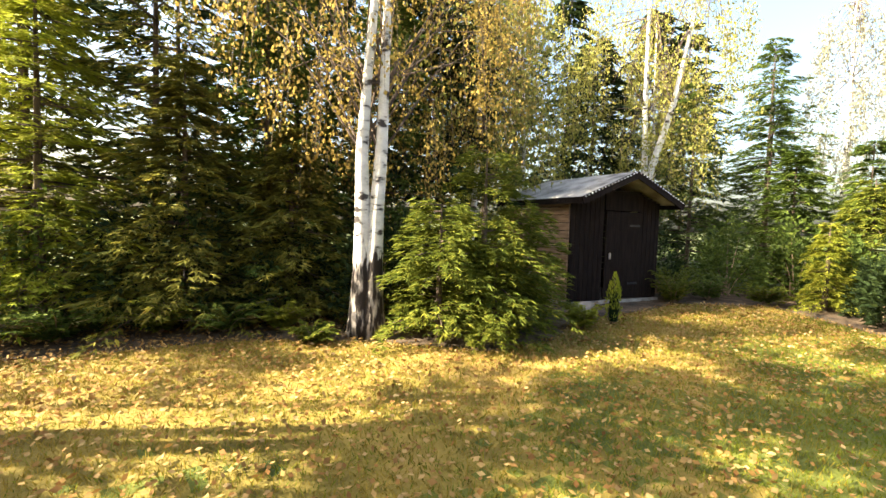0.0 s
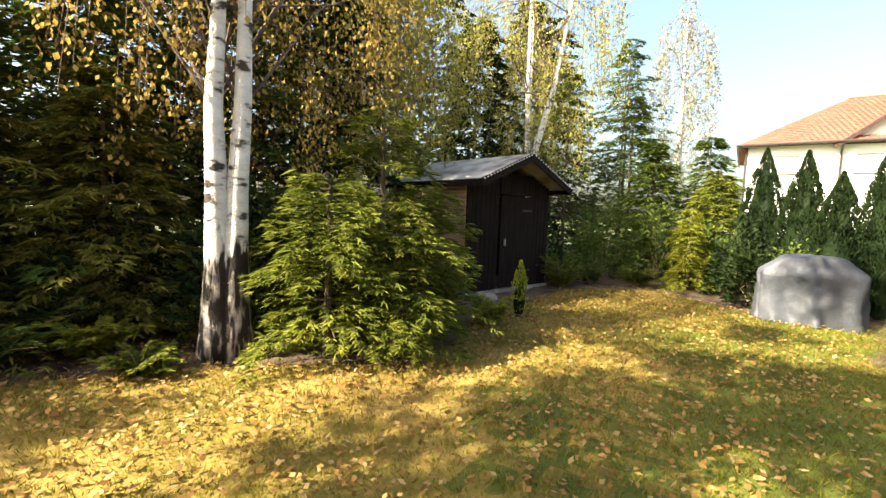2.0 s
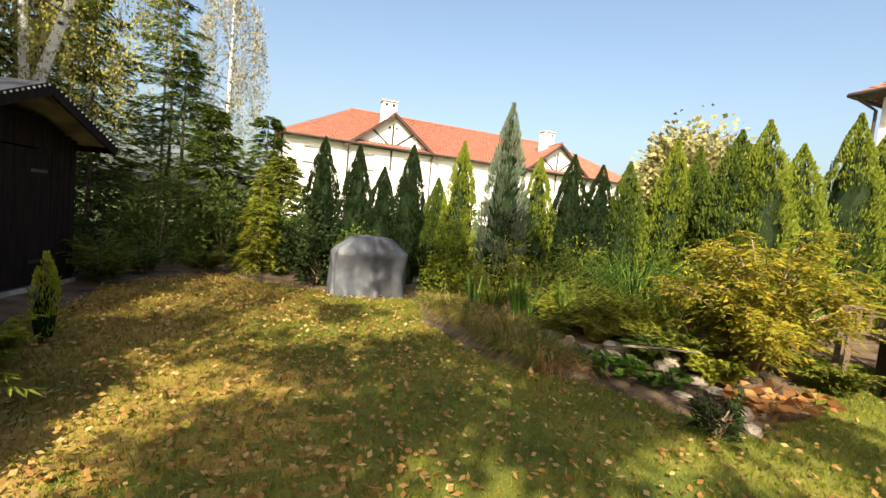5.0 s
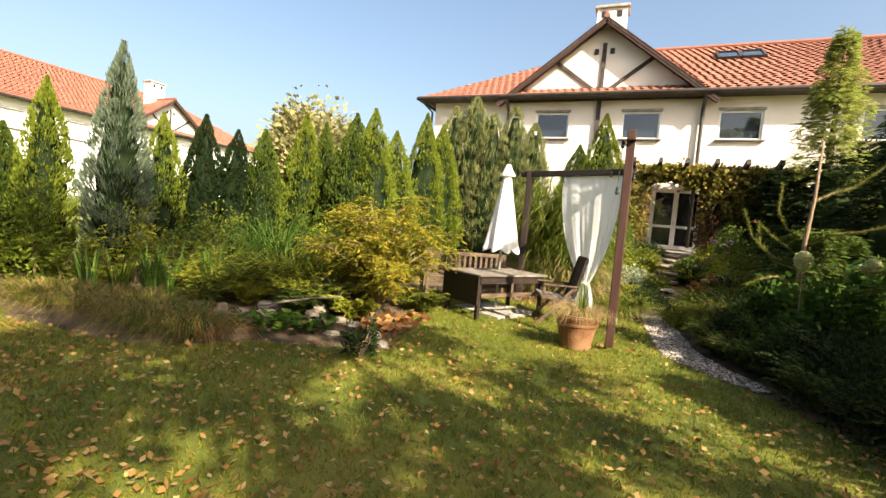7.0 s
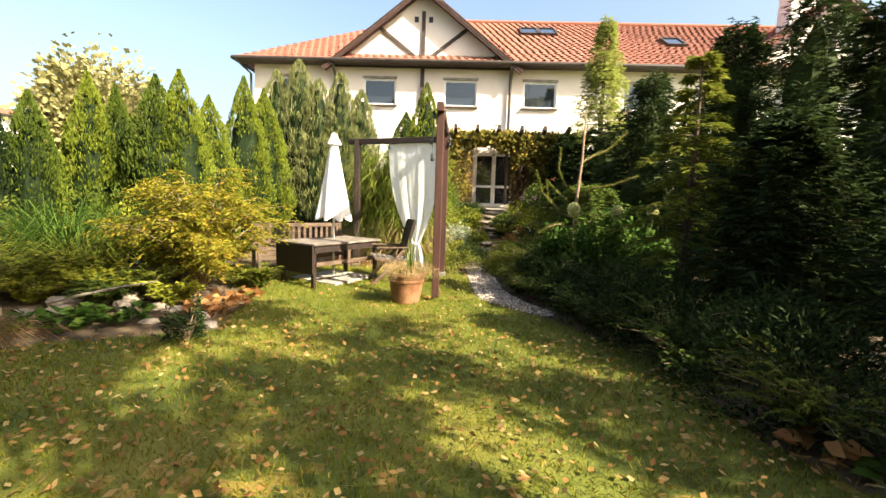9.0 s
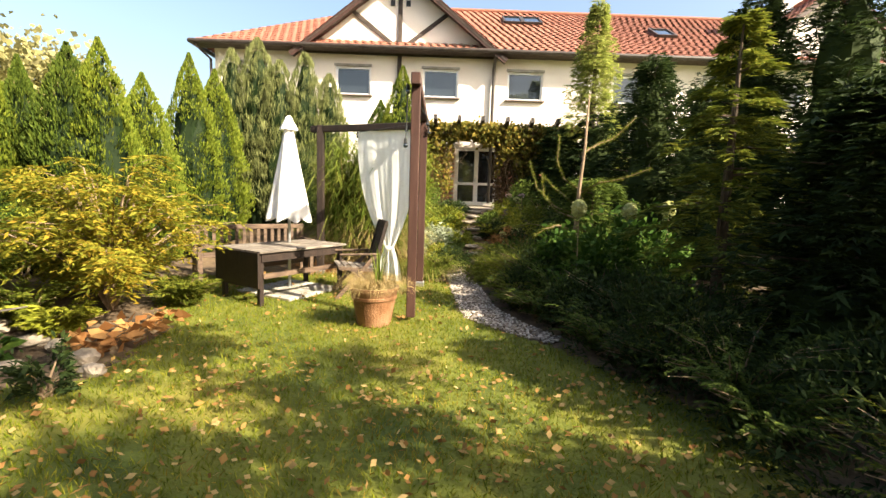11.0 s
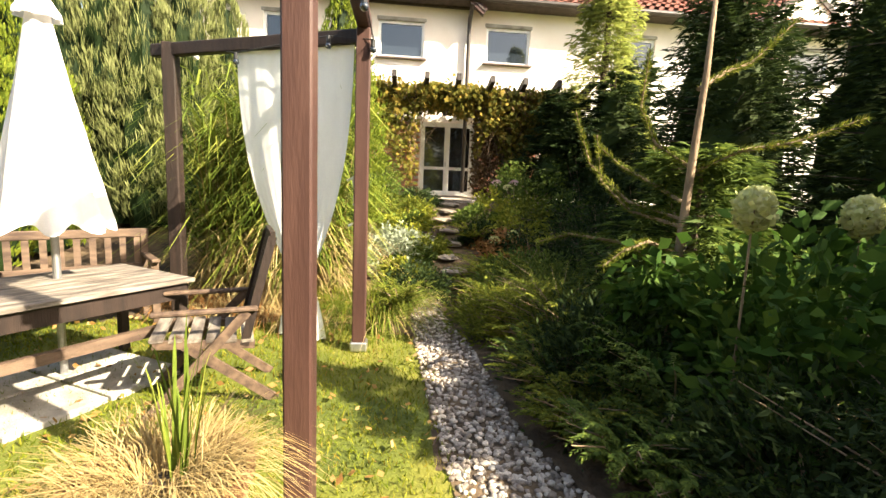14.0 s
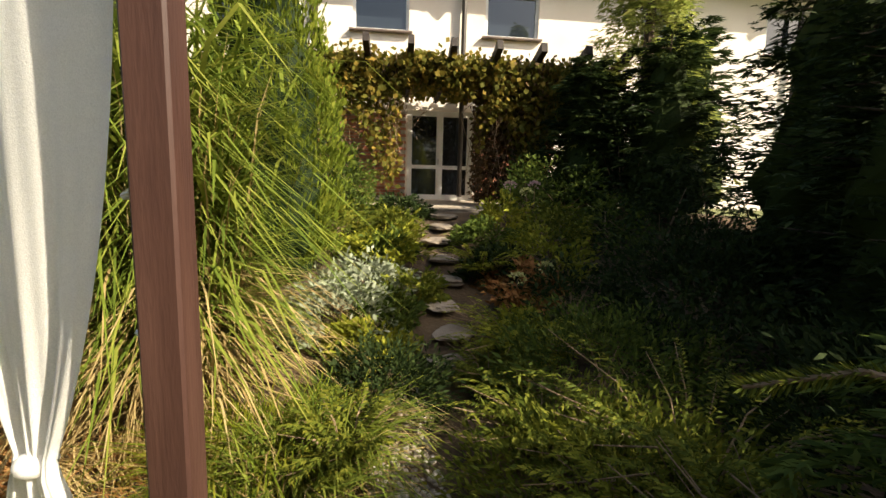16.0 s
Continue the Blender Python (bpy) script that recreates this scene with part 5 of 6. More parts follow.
for i, (x, y, r, h, m) in enumerate(((0.2, 6.35, 0.6, 0.4, "goldfir"), (0.05, 7.2, 0.5, 0.35, "hemlock"), (0.35, 5.9, 0.7, 0.55, "hemlock"), (0.2, 8.4, 0.7, 0.35, "goldfir"), (0.6, 6.7, 0.9, 0.6, "hemlock"), (0.9, 3.5, 0.8, 0.7, "dark_shaded_fir"), (1.1, 2.1, 0.8, 0.6, "fir"), (0.55, 4.7, 0.6, 0.6, "fir"), (1.3, 0.7, 0.7, 0.45, "hemlock"), (0.15, 9.6, 0.6, 0.3, "goldfir"), (0.05, 5.2, 0.45, 0.35, "hemlock"), (0.15, 4.4, 0.45, 0.35, "fir"), (0.5, 3.15, 0.5, 0.4, "fir"), (-0.1, 7.9, 0.45, 0.3, "hemlock"), (0.95, 1.6, 0.5, 0.35, "fir"), (0.3, 4.15, 0.4, 0.3, "fir"), (0.02, 4.75, 0.36, 0.28, "hemlock"), (0.48, 3.75, 0.42, 0.32, "dark_shaded_fir"), (0.0, 5.55, 0.38, 0.3, "fir"), (0.62, 3.3, 0.42, 0.32, "fir"), (-0.02, 6.1, 0.32, 0.25, "goldfir"), (0.75, 2.6, 0.45, 0.35, "dark_shaded_fir"))):
    sprays("creeping_juniper", x, y, r, h, m, "creeping juniper with arching feathery sprays", fronds=60, seed=i, leaf=0.062, per=60)


def bottlebrush(T, pts, material="hemlock", needle=0.05, dens=420, rad=0.012, seed=0):
    """One upturned branch set all round with needles, under the thing T."""
    g = np.random.default_rng(seed)
    pts = np.array(pts, float)
    k = np.linspace(0, 1, len(pts))
    u = np.sort(g.uniform(0, 1, dens))
    c = np.stack([np.interp(u, k, pts[:, i]) for i in range(3)], -1)
    ax = unit(np.stack([np.interp(np.minimum(u + 0.02, 1), k, pts[:, i]) - np.interp(np.maximum(u - 0.02, 0), k, pts[:, i]) for i in range(3)], -1))
    rnd = unit(np.cross(ax, g.normal(size=(dens, 3))))
    b = part("branch", tube(bmesh.new(), pts, [rad * (1.15 - 0.75 * v) for v in k], 6), "stem", T)
    part("needles", kites("needles", c, rnd + 0.8 * ax, needle * g.uniform(0.7, 1.2, dens), 0.006, 0.0), material, b)


PINE = thing("weeping_spruce", (0.9, 5.35, 0), "spruce with bare leader and long upturned arms", "tree")
part("trunk", tube(bmesh.new(), [(0, 0, -0.05), (-0.03, -0.03, 1.0), (-0.02, -0.05, 1.6), (0.03, -0.02, 2.2), (0.05, 0, 2.9)], [0.035, 0.03, 0.026, 0.02, 0.01], 10), "stem", PINE, smooth=True)
arms = [((-0.02, 0.0, 1.25), (-0.25, 0.3, 1.35), (-0.5, 0.45, 1.62), (-0.62, 0.5, 2.0)), ((-0.02, 0.0, 1.2), (-0.2, 0.35, 1.28), (-0.38, 0.5, 1.5), (-0.42, 0.55, 1.85)), ((0, 0, 1.35), (-0.1, 0.3, 1.5), (-0.2, 0.55, 1.62), (-0.35, 0.7, 1.8)),
        ((0, 0, 1.55), (0.2, -0.2, 1.7), (0.45, -0.3, 1.75), (0.8, -0.4, 1.9)), ((0, 0, 1.6), (-0.2, 0.1, 1.75), (-0.3, 0.15, 2.0), (-0.3, 0.1, 2.35)),
        ((0, 0, 1.0), (-0.3, -0.1, 1.1), (-0.5, -0.2, 1.05), (-0.66, -0.25, 0.95)), ((0, 0, 0.9), (-0.3, 0.3, 1.05), (-0.6, 0.5, 1.08), (-0.8, 0.6, 1.0)), ((0, 0, 1.1), (0.2, 0.4, 1.25), (0.3, 0.8, 1.5), (0.3, 1.0, 1.85)), ((0, 0, 2.1), (0.25, 0.1, 2.25), (0.5, 0.2, 2.35), (0.8, 0.2, 2.65))]
for i, a in enumerate(arms):
    bottlebrush(PINE, a, "hemlock", needle=0.045, dens=850, rad=0.014, seed=i)
conifer("weeping_conifer", 1.2, 5.65, 1.75, 0.95, "fir", "low dark spruce with weeping feathery boughs", boughs=90, twigs=60, seed=333, twig=0.12, droop=0.42, up=0.3, shape=0.35, wide=0.4, low=0.2, ruffle=0.04)
shrub("creeper_bush", 0.6, 5.1, 0.36, 0.42, 1.05, "hosta", "dark leafy creeper round the spruce trunk", n=1500, leaf=0.1, ratio=0.62, seed=99, upward=-0.2)
shrub("hydrangea_bush", 0.95, 4.55, 0.55, 0.6, 1.25, "hosta", "leafy hydrangea bush beside the path", n=2600, leaf=0.11, ratio=0.5, seed=94)
shrub("hydrangea_bush", 1.75, 5.0, 0.7, 0.7, 1.3, "hosta", "leafy hydrangea bush beside the path", n=2600, leaf=0.11, ratio=0.5, seed=97)
for i, (x, y, z) in enumerate(((0.62, 4.42, 1.38), (1.27, 4.5, 1.36), (1.95, 4.9, 1.4))):
    g = np.random.default_rng(i + 40)
    F = thing("hydrangea_flower", (x, y, z), "creamy yellow hydrangea flower head on its stalk", "flower", "hydrangea flowers")
    v = unit(g.normal(size=(760, 3)))
    part("petals", kites("petals", v * [0.075, 0.075, 0.1] * g.uniform(0.8, 1, (760, 1)) * (1 - 0.35 * v[:, 2:]), np.cross(v, g.normal(size=(760, 3))) + 0.3 * v, 0.034, 0.034, flat=3 * v, wide=0.5), "bloom", F)
    part("stalk", tube(bmesh.new(), [(0.05, 0.05, -1.38), (0.02, 0.02, -0.5), (0, 0, 0)], [0.008, 0.006, 0.005], 6), "stem", F)

# rockery
def rock(x, y, sx, sy, sz, seed, z=None, name="stone", group="rockery stones"):
    bm = bmesh.new()
    bmesh.ops.create_icosphere(bm, subdivisions=3, radius=1)
    for v in bm.verts:
        c = v.co.normalized()
        q = max(abs(c.x), abs(c.y), abs(c.z))
        v.co = c * (0.75 + 0.25 / max(q, 0.3)) * 0.8
        n1 = noise.noise(c * 1.6 + Vector((seed * 3.1, 0, 0))) * 0.28 + noise.noise(c * 5 + Vector((0, seed * 1.7, 0))) * 0.08
        v.co *= 1 + n1
        v.co = Vector((v.co.x * sx, v.co.y * sy, v.co.z * sz))
    ob = part(name, bm, "stone", None)
    z0 = float(gz(x, y)) if z is None else z
    ob.matrix_world = pose(x, y, z0 + sz * 0.55, 0, 0, seed * 47)
    return tagged(ob, "rough grey-brown field stone in the rockery", "stone", group)


stones = [(-6.25, 2.15, 0.16, 0.14, 0.2), (-5.95, 2.2, 0.2, 0.13, 0.1), (-5.95, 2.28, 0.15, 0.12, 0.28), (-5.65, 2.3, 0.2, 0.13, 0.12), (-5.35, 2.42, 0.18, 0.14, 0.15), (-5.1, 2.5, 0.2, 0.15, 0.12), (-4.8, 2.65, 0.22, 0.16, 0.17), (-5.5, 2.65, 0.25, 0.2, 0.26),
          (-4.5, 2.8, 0.2, 0.16, 0.13), (-4.25, 2.75, 0.16, 0.14, 0.11), (-3.62, 2.3, 0.15, 0.12, 0.11), (-3.85, 2.5, 0.16, 0.14, 0.16), (-7.0, 1.75, 0.14, 0.12, 0.2), (-6.7, 1.9, 0.14, 0.12, 0.1), (-5.0, 2.95, 0.28, 0.2, 0.3), (-4.3, 2.35, 0.14, 0.1, 0.08)]
for i, (x, y, a, b, c) in enumerate(stones):
    rock(x, y, a * 0.85, b * 0.7, min(c, 0.17) * 0.55, i + 1)
for i, s in enumerate(((-6.72, -4.05, 0.24, 0.18, 0.17), (-6.98, -4.05, 0.17, 0.14, 0.12), (-6.5, -3.9, 0.14, 0.12, 0.1))):
    rock(*s, i + 30, group="stones by the hut")
DW = thing("dead_branch", (-4.9, 2.45, 0.2), "bare grey bent dead branch on the rocks", "branch")
part("wood", tube(bmesh.new(), [(-0.5, -0.1, 0.0), (-0.2, 0.0, 0.08), (0.15, 0.1, 0.16), (0.5, 0.2, 0.22)], [0.018, 0.016, 0.012, 0.006], 6), "greywood", DW)



def arching_bush(name, x, y, r, h, material, label, stems=34, fronds=15, per=16, leaf=0.06, frond=0.3, seed=0, category="shrub"):
    """A bush of stems that rise from one foot and arch over, each carrying drooping fronds of paired leaflets."""
    g = np.random.default_rng(seed + 1717)
    T = thing(name, (x, y, float(gz(x, y))), label, category)
    a = np.arange(stems) * 2.4 + g.normal(0, 0.3, stems)
    q = g.uniform(0.12, 1.0, stems) ** 0.6
    L, H = r * q * g.uniform(0.8, 1.1, stems), h * (1 - 0.55 * q**2) * g.uniform(0.8, 1.08, stems)
    o = np.stack([np.cos(a), np.sin(a), 0 * a], -1)
    k = g.uniform(0.12, 1.0, (stems, fronds)) ** 0.85
    foot = o[:, None] * (L[:, None] * k**1.3)[..., None]
    foot[..., 2] += H[:, None] * np.sin(k * 1.75)
    b = a[:, None] + g.normal(0, 0.95, k.shape)
    fo = np.stack([np.cos(b), np.sin(b), g.uniform(-0.1, 0.45, k.shape)], -1)
    fs = np.stack([-np.sin(b), np.cos(b), 0 * b], -1)
    fl = frond * g.uniform(0.55, 1.25, k.shape)
    t = np.linspace(0.1, 1, per)
    p = foot[:, :, None] + fo[:, :, None] * (fl[..., None] * t)[..., None]
    p[..., 2] -= 0.5 * fl[..., None] * t**2
    side = np.where(np.arange(per) % 2, 1.0, -1.0)
    d = 0.7 * fo[:, :, None] + fs[:, :, None] * (side * (1.1 - 0.5 * t))[:, None] + g.normal(0, 0.22, p.shape)
    d[..., 2] -= 0.15
    p, d = p.reshape(-1, 3), d.reshape(-1, 3)
    p[:, 2] = np.maximum(p[:, 2], 0.03)
    n = len(p)
    ln = leaf * g.uniform(0.65, 1.3, n)
    part("foliage", kites("foliage", p, d, ln, ln * g.uniform(0.28, 0.42, n), 0.15, flat=np.tile([[0, 0, 1.0]], (n, 1))), material, T)
    bm = bmesh.new()
    for i in range(stems):
        tube(bm, [tuple(o[i] * L[i] * v**1.3 + np.array([0, 0, H[i] * math.sin(v * 1.75) - 0.04 * (v == 0)])) for v in (0.0, 0.2, 0.45, 0.7, 1.0)], [0.014, 0.012, 0.009, 0.006, 0.003], 5)
    tagged(part("stem_work", bm, "stem", T), kind="stuff")
    return T


arching_bush("yellow_maple", -4.5, 3.7, 1.3, 1.65, "acer", "yellow and orange feathery autumn maple bush", stems=62, fronds=17, leaf=0.068, seed=1)
arching_bush("yellow_maple", -5.15, 4.1, 0.75, 1.3, "acer_green", "green and yellow feathery maple bush", stems=26, seed=2)
shrub("dark_bush", -3.62, 1.9, 0.17, 0.17, 0.42, "dark_shaded_fir", "small dark upright bush on the lawn's edge", n=520, leaf=0.07, ratio=0.3, seed=96)


def rosette(name, x, y, n, leaf, material, label, seed=0, rise=0.5, category="plant", ratio=0.7, r=0.1):
    """A plant of broad leaves on short stalks."""
    g = np.random.default_rng(seed + 1313)
    T = thing(name, (x, y, float(gz(x, y))), label, category)
    a = np.arange(n) * 2.4 + g.normal(0, 0.3, n)
    d = np.stack([np.cos(a), np.sin(a), rise * g.uniform(0.2, 1.3, n)], -1)
    p = np.stack([r * np.cos(a) * g.uniform(0.2, 1, n), r * np.sin(a) * g.uniform(0.2, 1, n), 0.02 + 0.14 * g.uniform(0, 1, n)], -1)
    ln = leaf * g.uniform(0.7, 1.25, n)
    part("foliage", kites("foliage", p, d, ln, ln * ratio, 0.25, flat=np.tile([[0, 0, 1.0]], (n, 1)), wide=0.5), material, T)
    return T


for i, (x, y) in enumerate(((-5.0, 2.05), (-4.75, 2.2), (-5.3, 2.05), (-4.5, 2.4), (-4.95, 2.3))):
    rosette("hosta", x, y, 30, 0.16, "hosta", "low clump of glossy green broad leaves", seed=i)
for i, (x, y) in enumerate(((-3.9, 2.65), (-4.1, 2.85), (-3.75, 2.75), (-3.72, 3.1), (-3.95, 3.2), (-3.8, 3.5))):
    rosette("rusty_plant", x, y, 16, 0.16, "rust", "plant with large rust-brown autumn leaves", seed=20 + i)
for i, (x, y) in enumerate(((1.05, 0.35), (1.35, 0.15), (1.2, 0.6))):
    rosette("bergenia", x, y, 12, 0.17, "hosta" if i else "rust", "bergenia with broad leaves turning red", seed=30 + i)
tussock("fountain_grass", -6.55, 3.9, 0.24, 1.3, "hosta", "tall green fountain grass clump", n=520, width=0.012, bend=0.9, seed=30, spread=0.4)
tussock("fountain_grass", -6.0, 3.5, 0.2, 0.9, "reed", "pale arching fountain grass clump", n=300, width=0.010, bend=1.1, seed=31, spread=0.5)
for i, (x, y) in enumerate(((-7.2, 2.2), (-6.95, 2.3), (-7.5, 2.4), (-6.7, 2.75), (-7.7, 2.1), (-8.0, 1.9))):
    tussock("iris_leaves", x, y, 0.08, 0.85, "hosta", "upright sword-shaped iris leaves", n=26, width=0.02, bend=0.15, seed=40 + i, spread=0.25)
g = np.random.default_rng(77)
for i in range(40):
    t = i / 39
    x, y = -8.6 + 3.2 * t + g.normal(0, 0.1), 1.25 + 0.1 * math.sin(5 * t) + 0.25 * t + g.uniform(0, 0.35)
    tussock("dry_grass", float(x), float(y), 0.2, 0.4, ("straw", "blade", "fir", "fir", "rust")[i % 5], "dry straw-brown grass along the bed", n=150, width=0.006, bend=1.3, seed=100 + i, spread=0.8, group="dry grass of the bed")
for i, (x, y, r, h, m) in enumerate(((-7.4, 3.2, 0.6, 0.6, "hemlock"), (-6.9, 3.1, 0.5, 0.5, "goldfir"), (-8.3, 2.4, 0.6, 0.7, "goldfir"), (-7.8, 3.0, 0.6, 0.8, "hemlock"), (-6.2, 2.9, 0.5, 0.45, "hemlock"), (-8.6, 1.9, 0.5, 0.8, "thuja_gold"), (-5.7, 3.3, 0.5, 0.45, "goldfir"), (-5.4, 2.95, 0.4, 0.35, "goldfir"), (-6.1, 3.25, 0.5, 0.5, "hemlock"), (-5.9, 2.7, 0.35, 0.3, "goldfir"), (-4.85, 3.1, 0.4, 0.35, "hemlock"), (-6.6, 2.6, 0.45, 0.45, "goldfir"), (-7.2, 2.7, 0.5, 0.5, "hemlock"), (-5.1, 2.75, 0.35, 0.3, "fir"), (-6.4, 2.35, 0.35, 0.3, "hemlock"), (-4.4, 2.95, 0.35, 0.3, "goldfir"), (-4.0, 4.2, 0.4, 0.3, "hemlock"))):
    sprays("fern", x, y, r, h, m, "green and yellow arching garden fern", fronds=34, seed=70 + i, leaf=0.12, category="fern")
for i, (x, y, rx, h, m) in enumerate(((-8.6, 2.9, 0.5, 1.5, "goldfir"), (-8.9, 1.7, 0.45, 1.6, "thuja_gold"), (-7.9, 3.9, 0.6, 1.3, "hemlock"), (-7.0, 4.5, 0.6, 1.3, "thuja"), (-5.6, 5.1, 0.6, 0.9, "hemlock"), (-8.2, 3.3, 0.5, 1.0, "fir"), (-9.9, 0.2, 0.5, 1.2, "fir"), (-6.6, 5.0, 0.5, 1.1, "goldfir"))):
    shrub("garden_shrub", x, y, rx, rx, h, m, "leafy green shrub in the bed", n=2600, leaf=0.07, ratio=0.4, seed=500 + i)

for k, (x, y, h, r) in enumerate(((2.2, 11.9, 2.4, 0.9), (3.1, 11.3, 2.7, 1.1), (4.0, 12.2, 3.2, 1.2))):
    conifer("yew", x, y, h, r, "dark_shaded_fir", "dark conifer beside the terrace", boughs=100, twigs=32, seed=280 + k, twig=0.18, core=0.6, shape=0.5, droop=0.1, up=0.12, wide=0.4)

# low growth at the wood's edge and round the hut
for i, (x, y, r, h, m) in enumerate(((-1.2, -5.9, 0.7, 0.45, "fir"), (-0.5, -6.2, 0.6, 0.5, "hemlock"), (-1.9, -5.7, 0.5, 0.4, "goldfir"), (0.5, -6.4, 0.7, 0.45, "fir"), (1.4, -6.6, 0.7, 0.4, "hemlock"), (-9.7, -3.8, 0.55, 0.6, "hemlock"), (-10.2, -4.0, 0.6, 0.7, "hemlock"), (-10.8, -3.5, 0.5, 0.5, "fir"), (-5.75, -3.45, 0.35, 0.35, "goldfir"), (-11.4, -2.6, 0.5, 0.4, "hemlock"), (-2.0, -4.9, 0.35, 0.2, "hemlock"), (2.4, -6.8, 0.8, 0.5, "fir"))):
    sprays("fern", x, y, r, h, m, "green fern at the wood's edge", fronds=36, seed=90 + i, leaf=0.12, category="fern")
for i, (x, y, rx, h, m) in enumerate(((-0.8, -7.0, 1.1, 2.2, "dark_shaded_fir"), (-2.2, -6.5, 0.9, 1.4, "dark_shaded_fir"), (-3.4, -5.6, 0.9, 1.6, "dark_shaded_fir"), (0.9, -7.2, 1.2, 1.8, "fir"), (2.5, -7.4, 1.2, 2.0, "fir"), (-4.9, -5.6, 0.9, 1.6, "dark_shaded_fir"), (-11.2, -5.0, 1.0, 1.8, "dark_shaded_fir"), (-12.3, -3.6, 0.9, 1.9, "fir"), (-13.0, -2.4, 0.9, 2.0, "fir"), (-12.6, -1.3, 0.6, 1.6, "fir"), (-11.5, -0.7, 0.5, 1.6, "dark_shaded_fir"), (-10.6, -0.4, 0.5, 1.3, "dark_shaded_fir"))):
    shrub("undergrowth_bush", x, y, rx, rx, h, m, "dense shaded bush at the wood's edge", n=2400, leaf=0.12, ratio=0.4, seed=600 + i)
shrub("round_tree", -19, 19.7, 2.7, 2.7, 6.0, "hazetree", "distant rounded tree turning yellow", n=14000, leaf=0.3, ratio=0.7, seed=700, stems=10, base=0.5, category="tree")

# reeds behind the curtain
for i, (x, y) in enumerate(((-3.15, 8.0), (-2.75, 7.9), (-2.4, 7.75), (-2.1, 7.72), (-2.9, 8.4), (-2.5, 8.25), (-2.15, 8.1), (-1.95, 7.85))):
    g = np.random.default_rng(1000 + i)
    R = thing("tall_reed", (x, y, float(gz(x, y)) - 0.02), "tall green reed grass with arching leaves", "ornamental grass", "reeds behind the curtain")
    k = 64
    a, rad = g.uniform(0, 6.28, k), 0.24 * np.sqrt(g.uniform(0, 1, k))
    foot = np.stack([rad * np.cos(a), rad * np.sin(a), 0 * a], -1)
    lean = np.stack([0.04 * np.cos(a), 0.04 * np.sin(a), 1 + 0 * a], -1) + g.normal(0, 0.035, (k, 3))
    tall = g.uniform(1.5, 2.5, k)
    tagged(part("dry_stalk_mass", blades("dry_stalk_mass", foot, lean, tall, g.uniform(0.006, 0.014, k), g.uniform(0.02, 0.2, k)), "straw", R), kind="stuff")
    u = g.uniform(0.14, 1.0, (k, 9))
    p = (foot[:, None] + unit(lean)[:, None] * (tall[:, None] * u)[..., None]).reshape(-1, 3)
    b = g.uniform(0, 6.28, len(p))
    d = np.stack([0.42 * np.cos(b), 0.42 * np.sin(b), 0 * b + 0.9], -1)
    part("reed_foliage", blades("reed_foliage", p, d, g.uniform(0.3, 0.65, len(p)), g.uniform(0.012, 0.026, len(p)), g.uniform(0.7, 1.9, len(p))), "reed", R)
    u = g.uniform(0.05, 0.4, (k, 4))
    p = (foot[:, None] + unit(lean)[:, None] * (tall[:, None] * u)[..., None]).reshape(-1, 3)
    b = g.uniform(0, 6.28, len(p))
    d = np.stack([0.6 * np.cos(b), 0.6 * np.sin(b), 0 * b + 0.5], -1)
    part("dry_foliage", blades("dry_foliage", p, d, g.uniform(0.2, 0.45, len(p)), g.uniform(0.008, 0.02, len(p)), g.uniform(1.0, 2.2, len(p))), "straw", R, "dry straw-coloured lower leaves")
for i, (x, y) in enumerate(((-3.1, 7.3), (-2.7, 7.15), (-2.3, 7.1), (-1.95, 7.05), (-3.5, 7.6), (-2.5, 7.35))):
    tussock("dry_grass", x, y, 0.25, 0.3, "straw" if i % 2 else "rust", "dry fallen grass at the reeds' foot", n=160, width=0.008, bend=1.6, seed=160 + i, spread=1.1, group="dry grass under the reeds")
sprays("dwarf_conifer", -0.98, 7.05, 0.36, 0.36, "hemlock", "small green dwarf conifer beside the path", fronds=60, seed=140, leaf=0.07)
for i, (x, y) in enumerate(((-1.15, 7.0), (-1.4, 7.3), (-1.05, 7.4), (-1.6, 7.1), (-1.25, 6.75))):
    tussock("sedge", x, y, 0.16, 0.5, "blade" if i % 2 else "reed", "yellow-green sedge beside the path", n=200, width=0.008, bend=1.2, seed=140 + i, spread=0.7, dry=60)
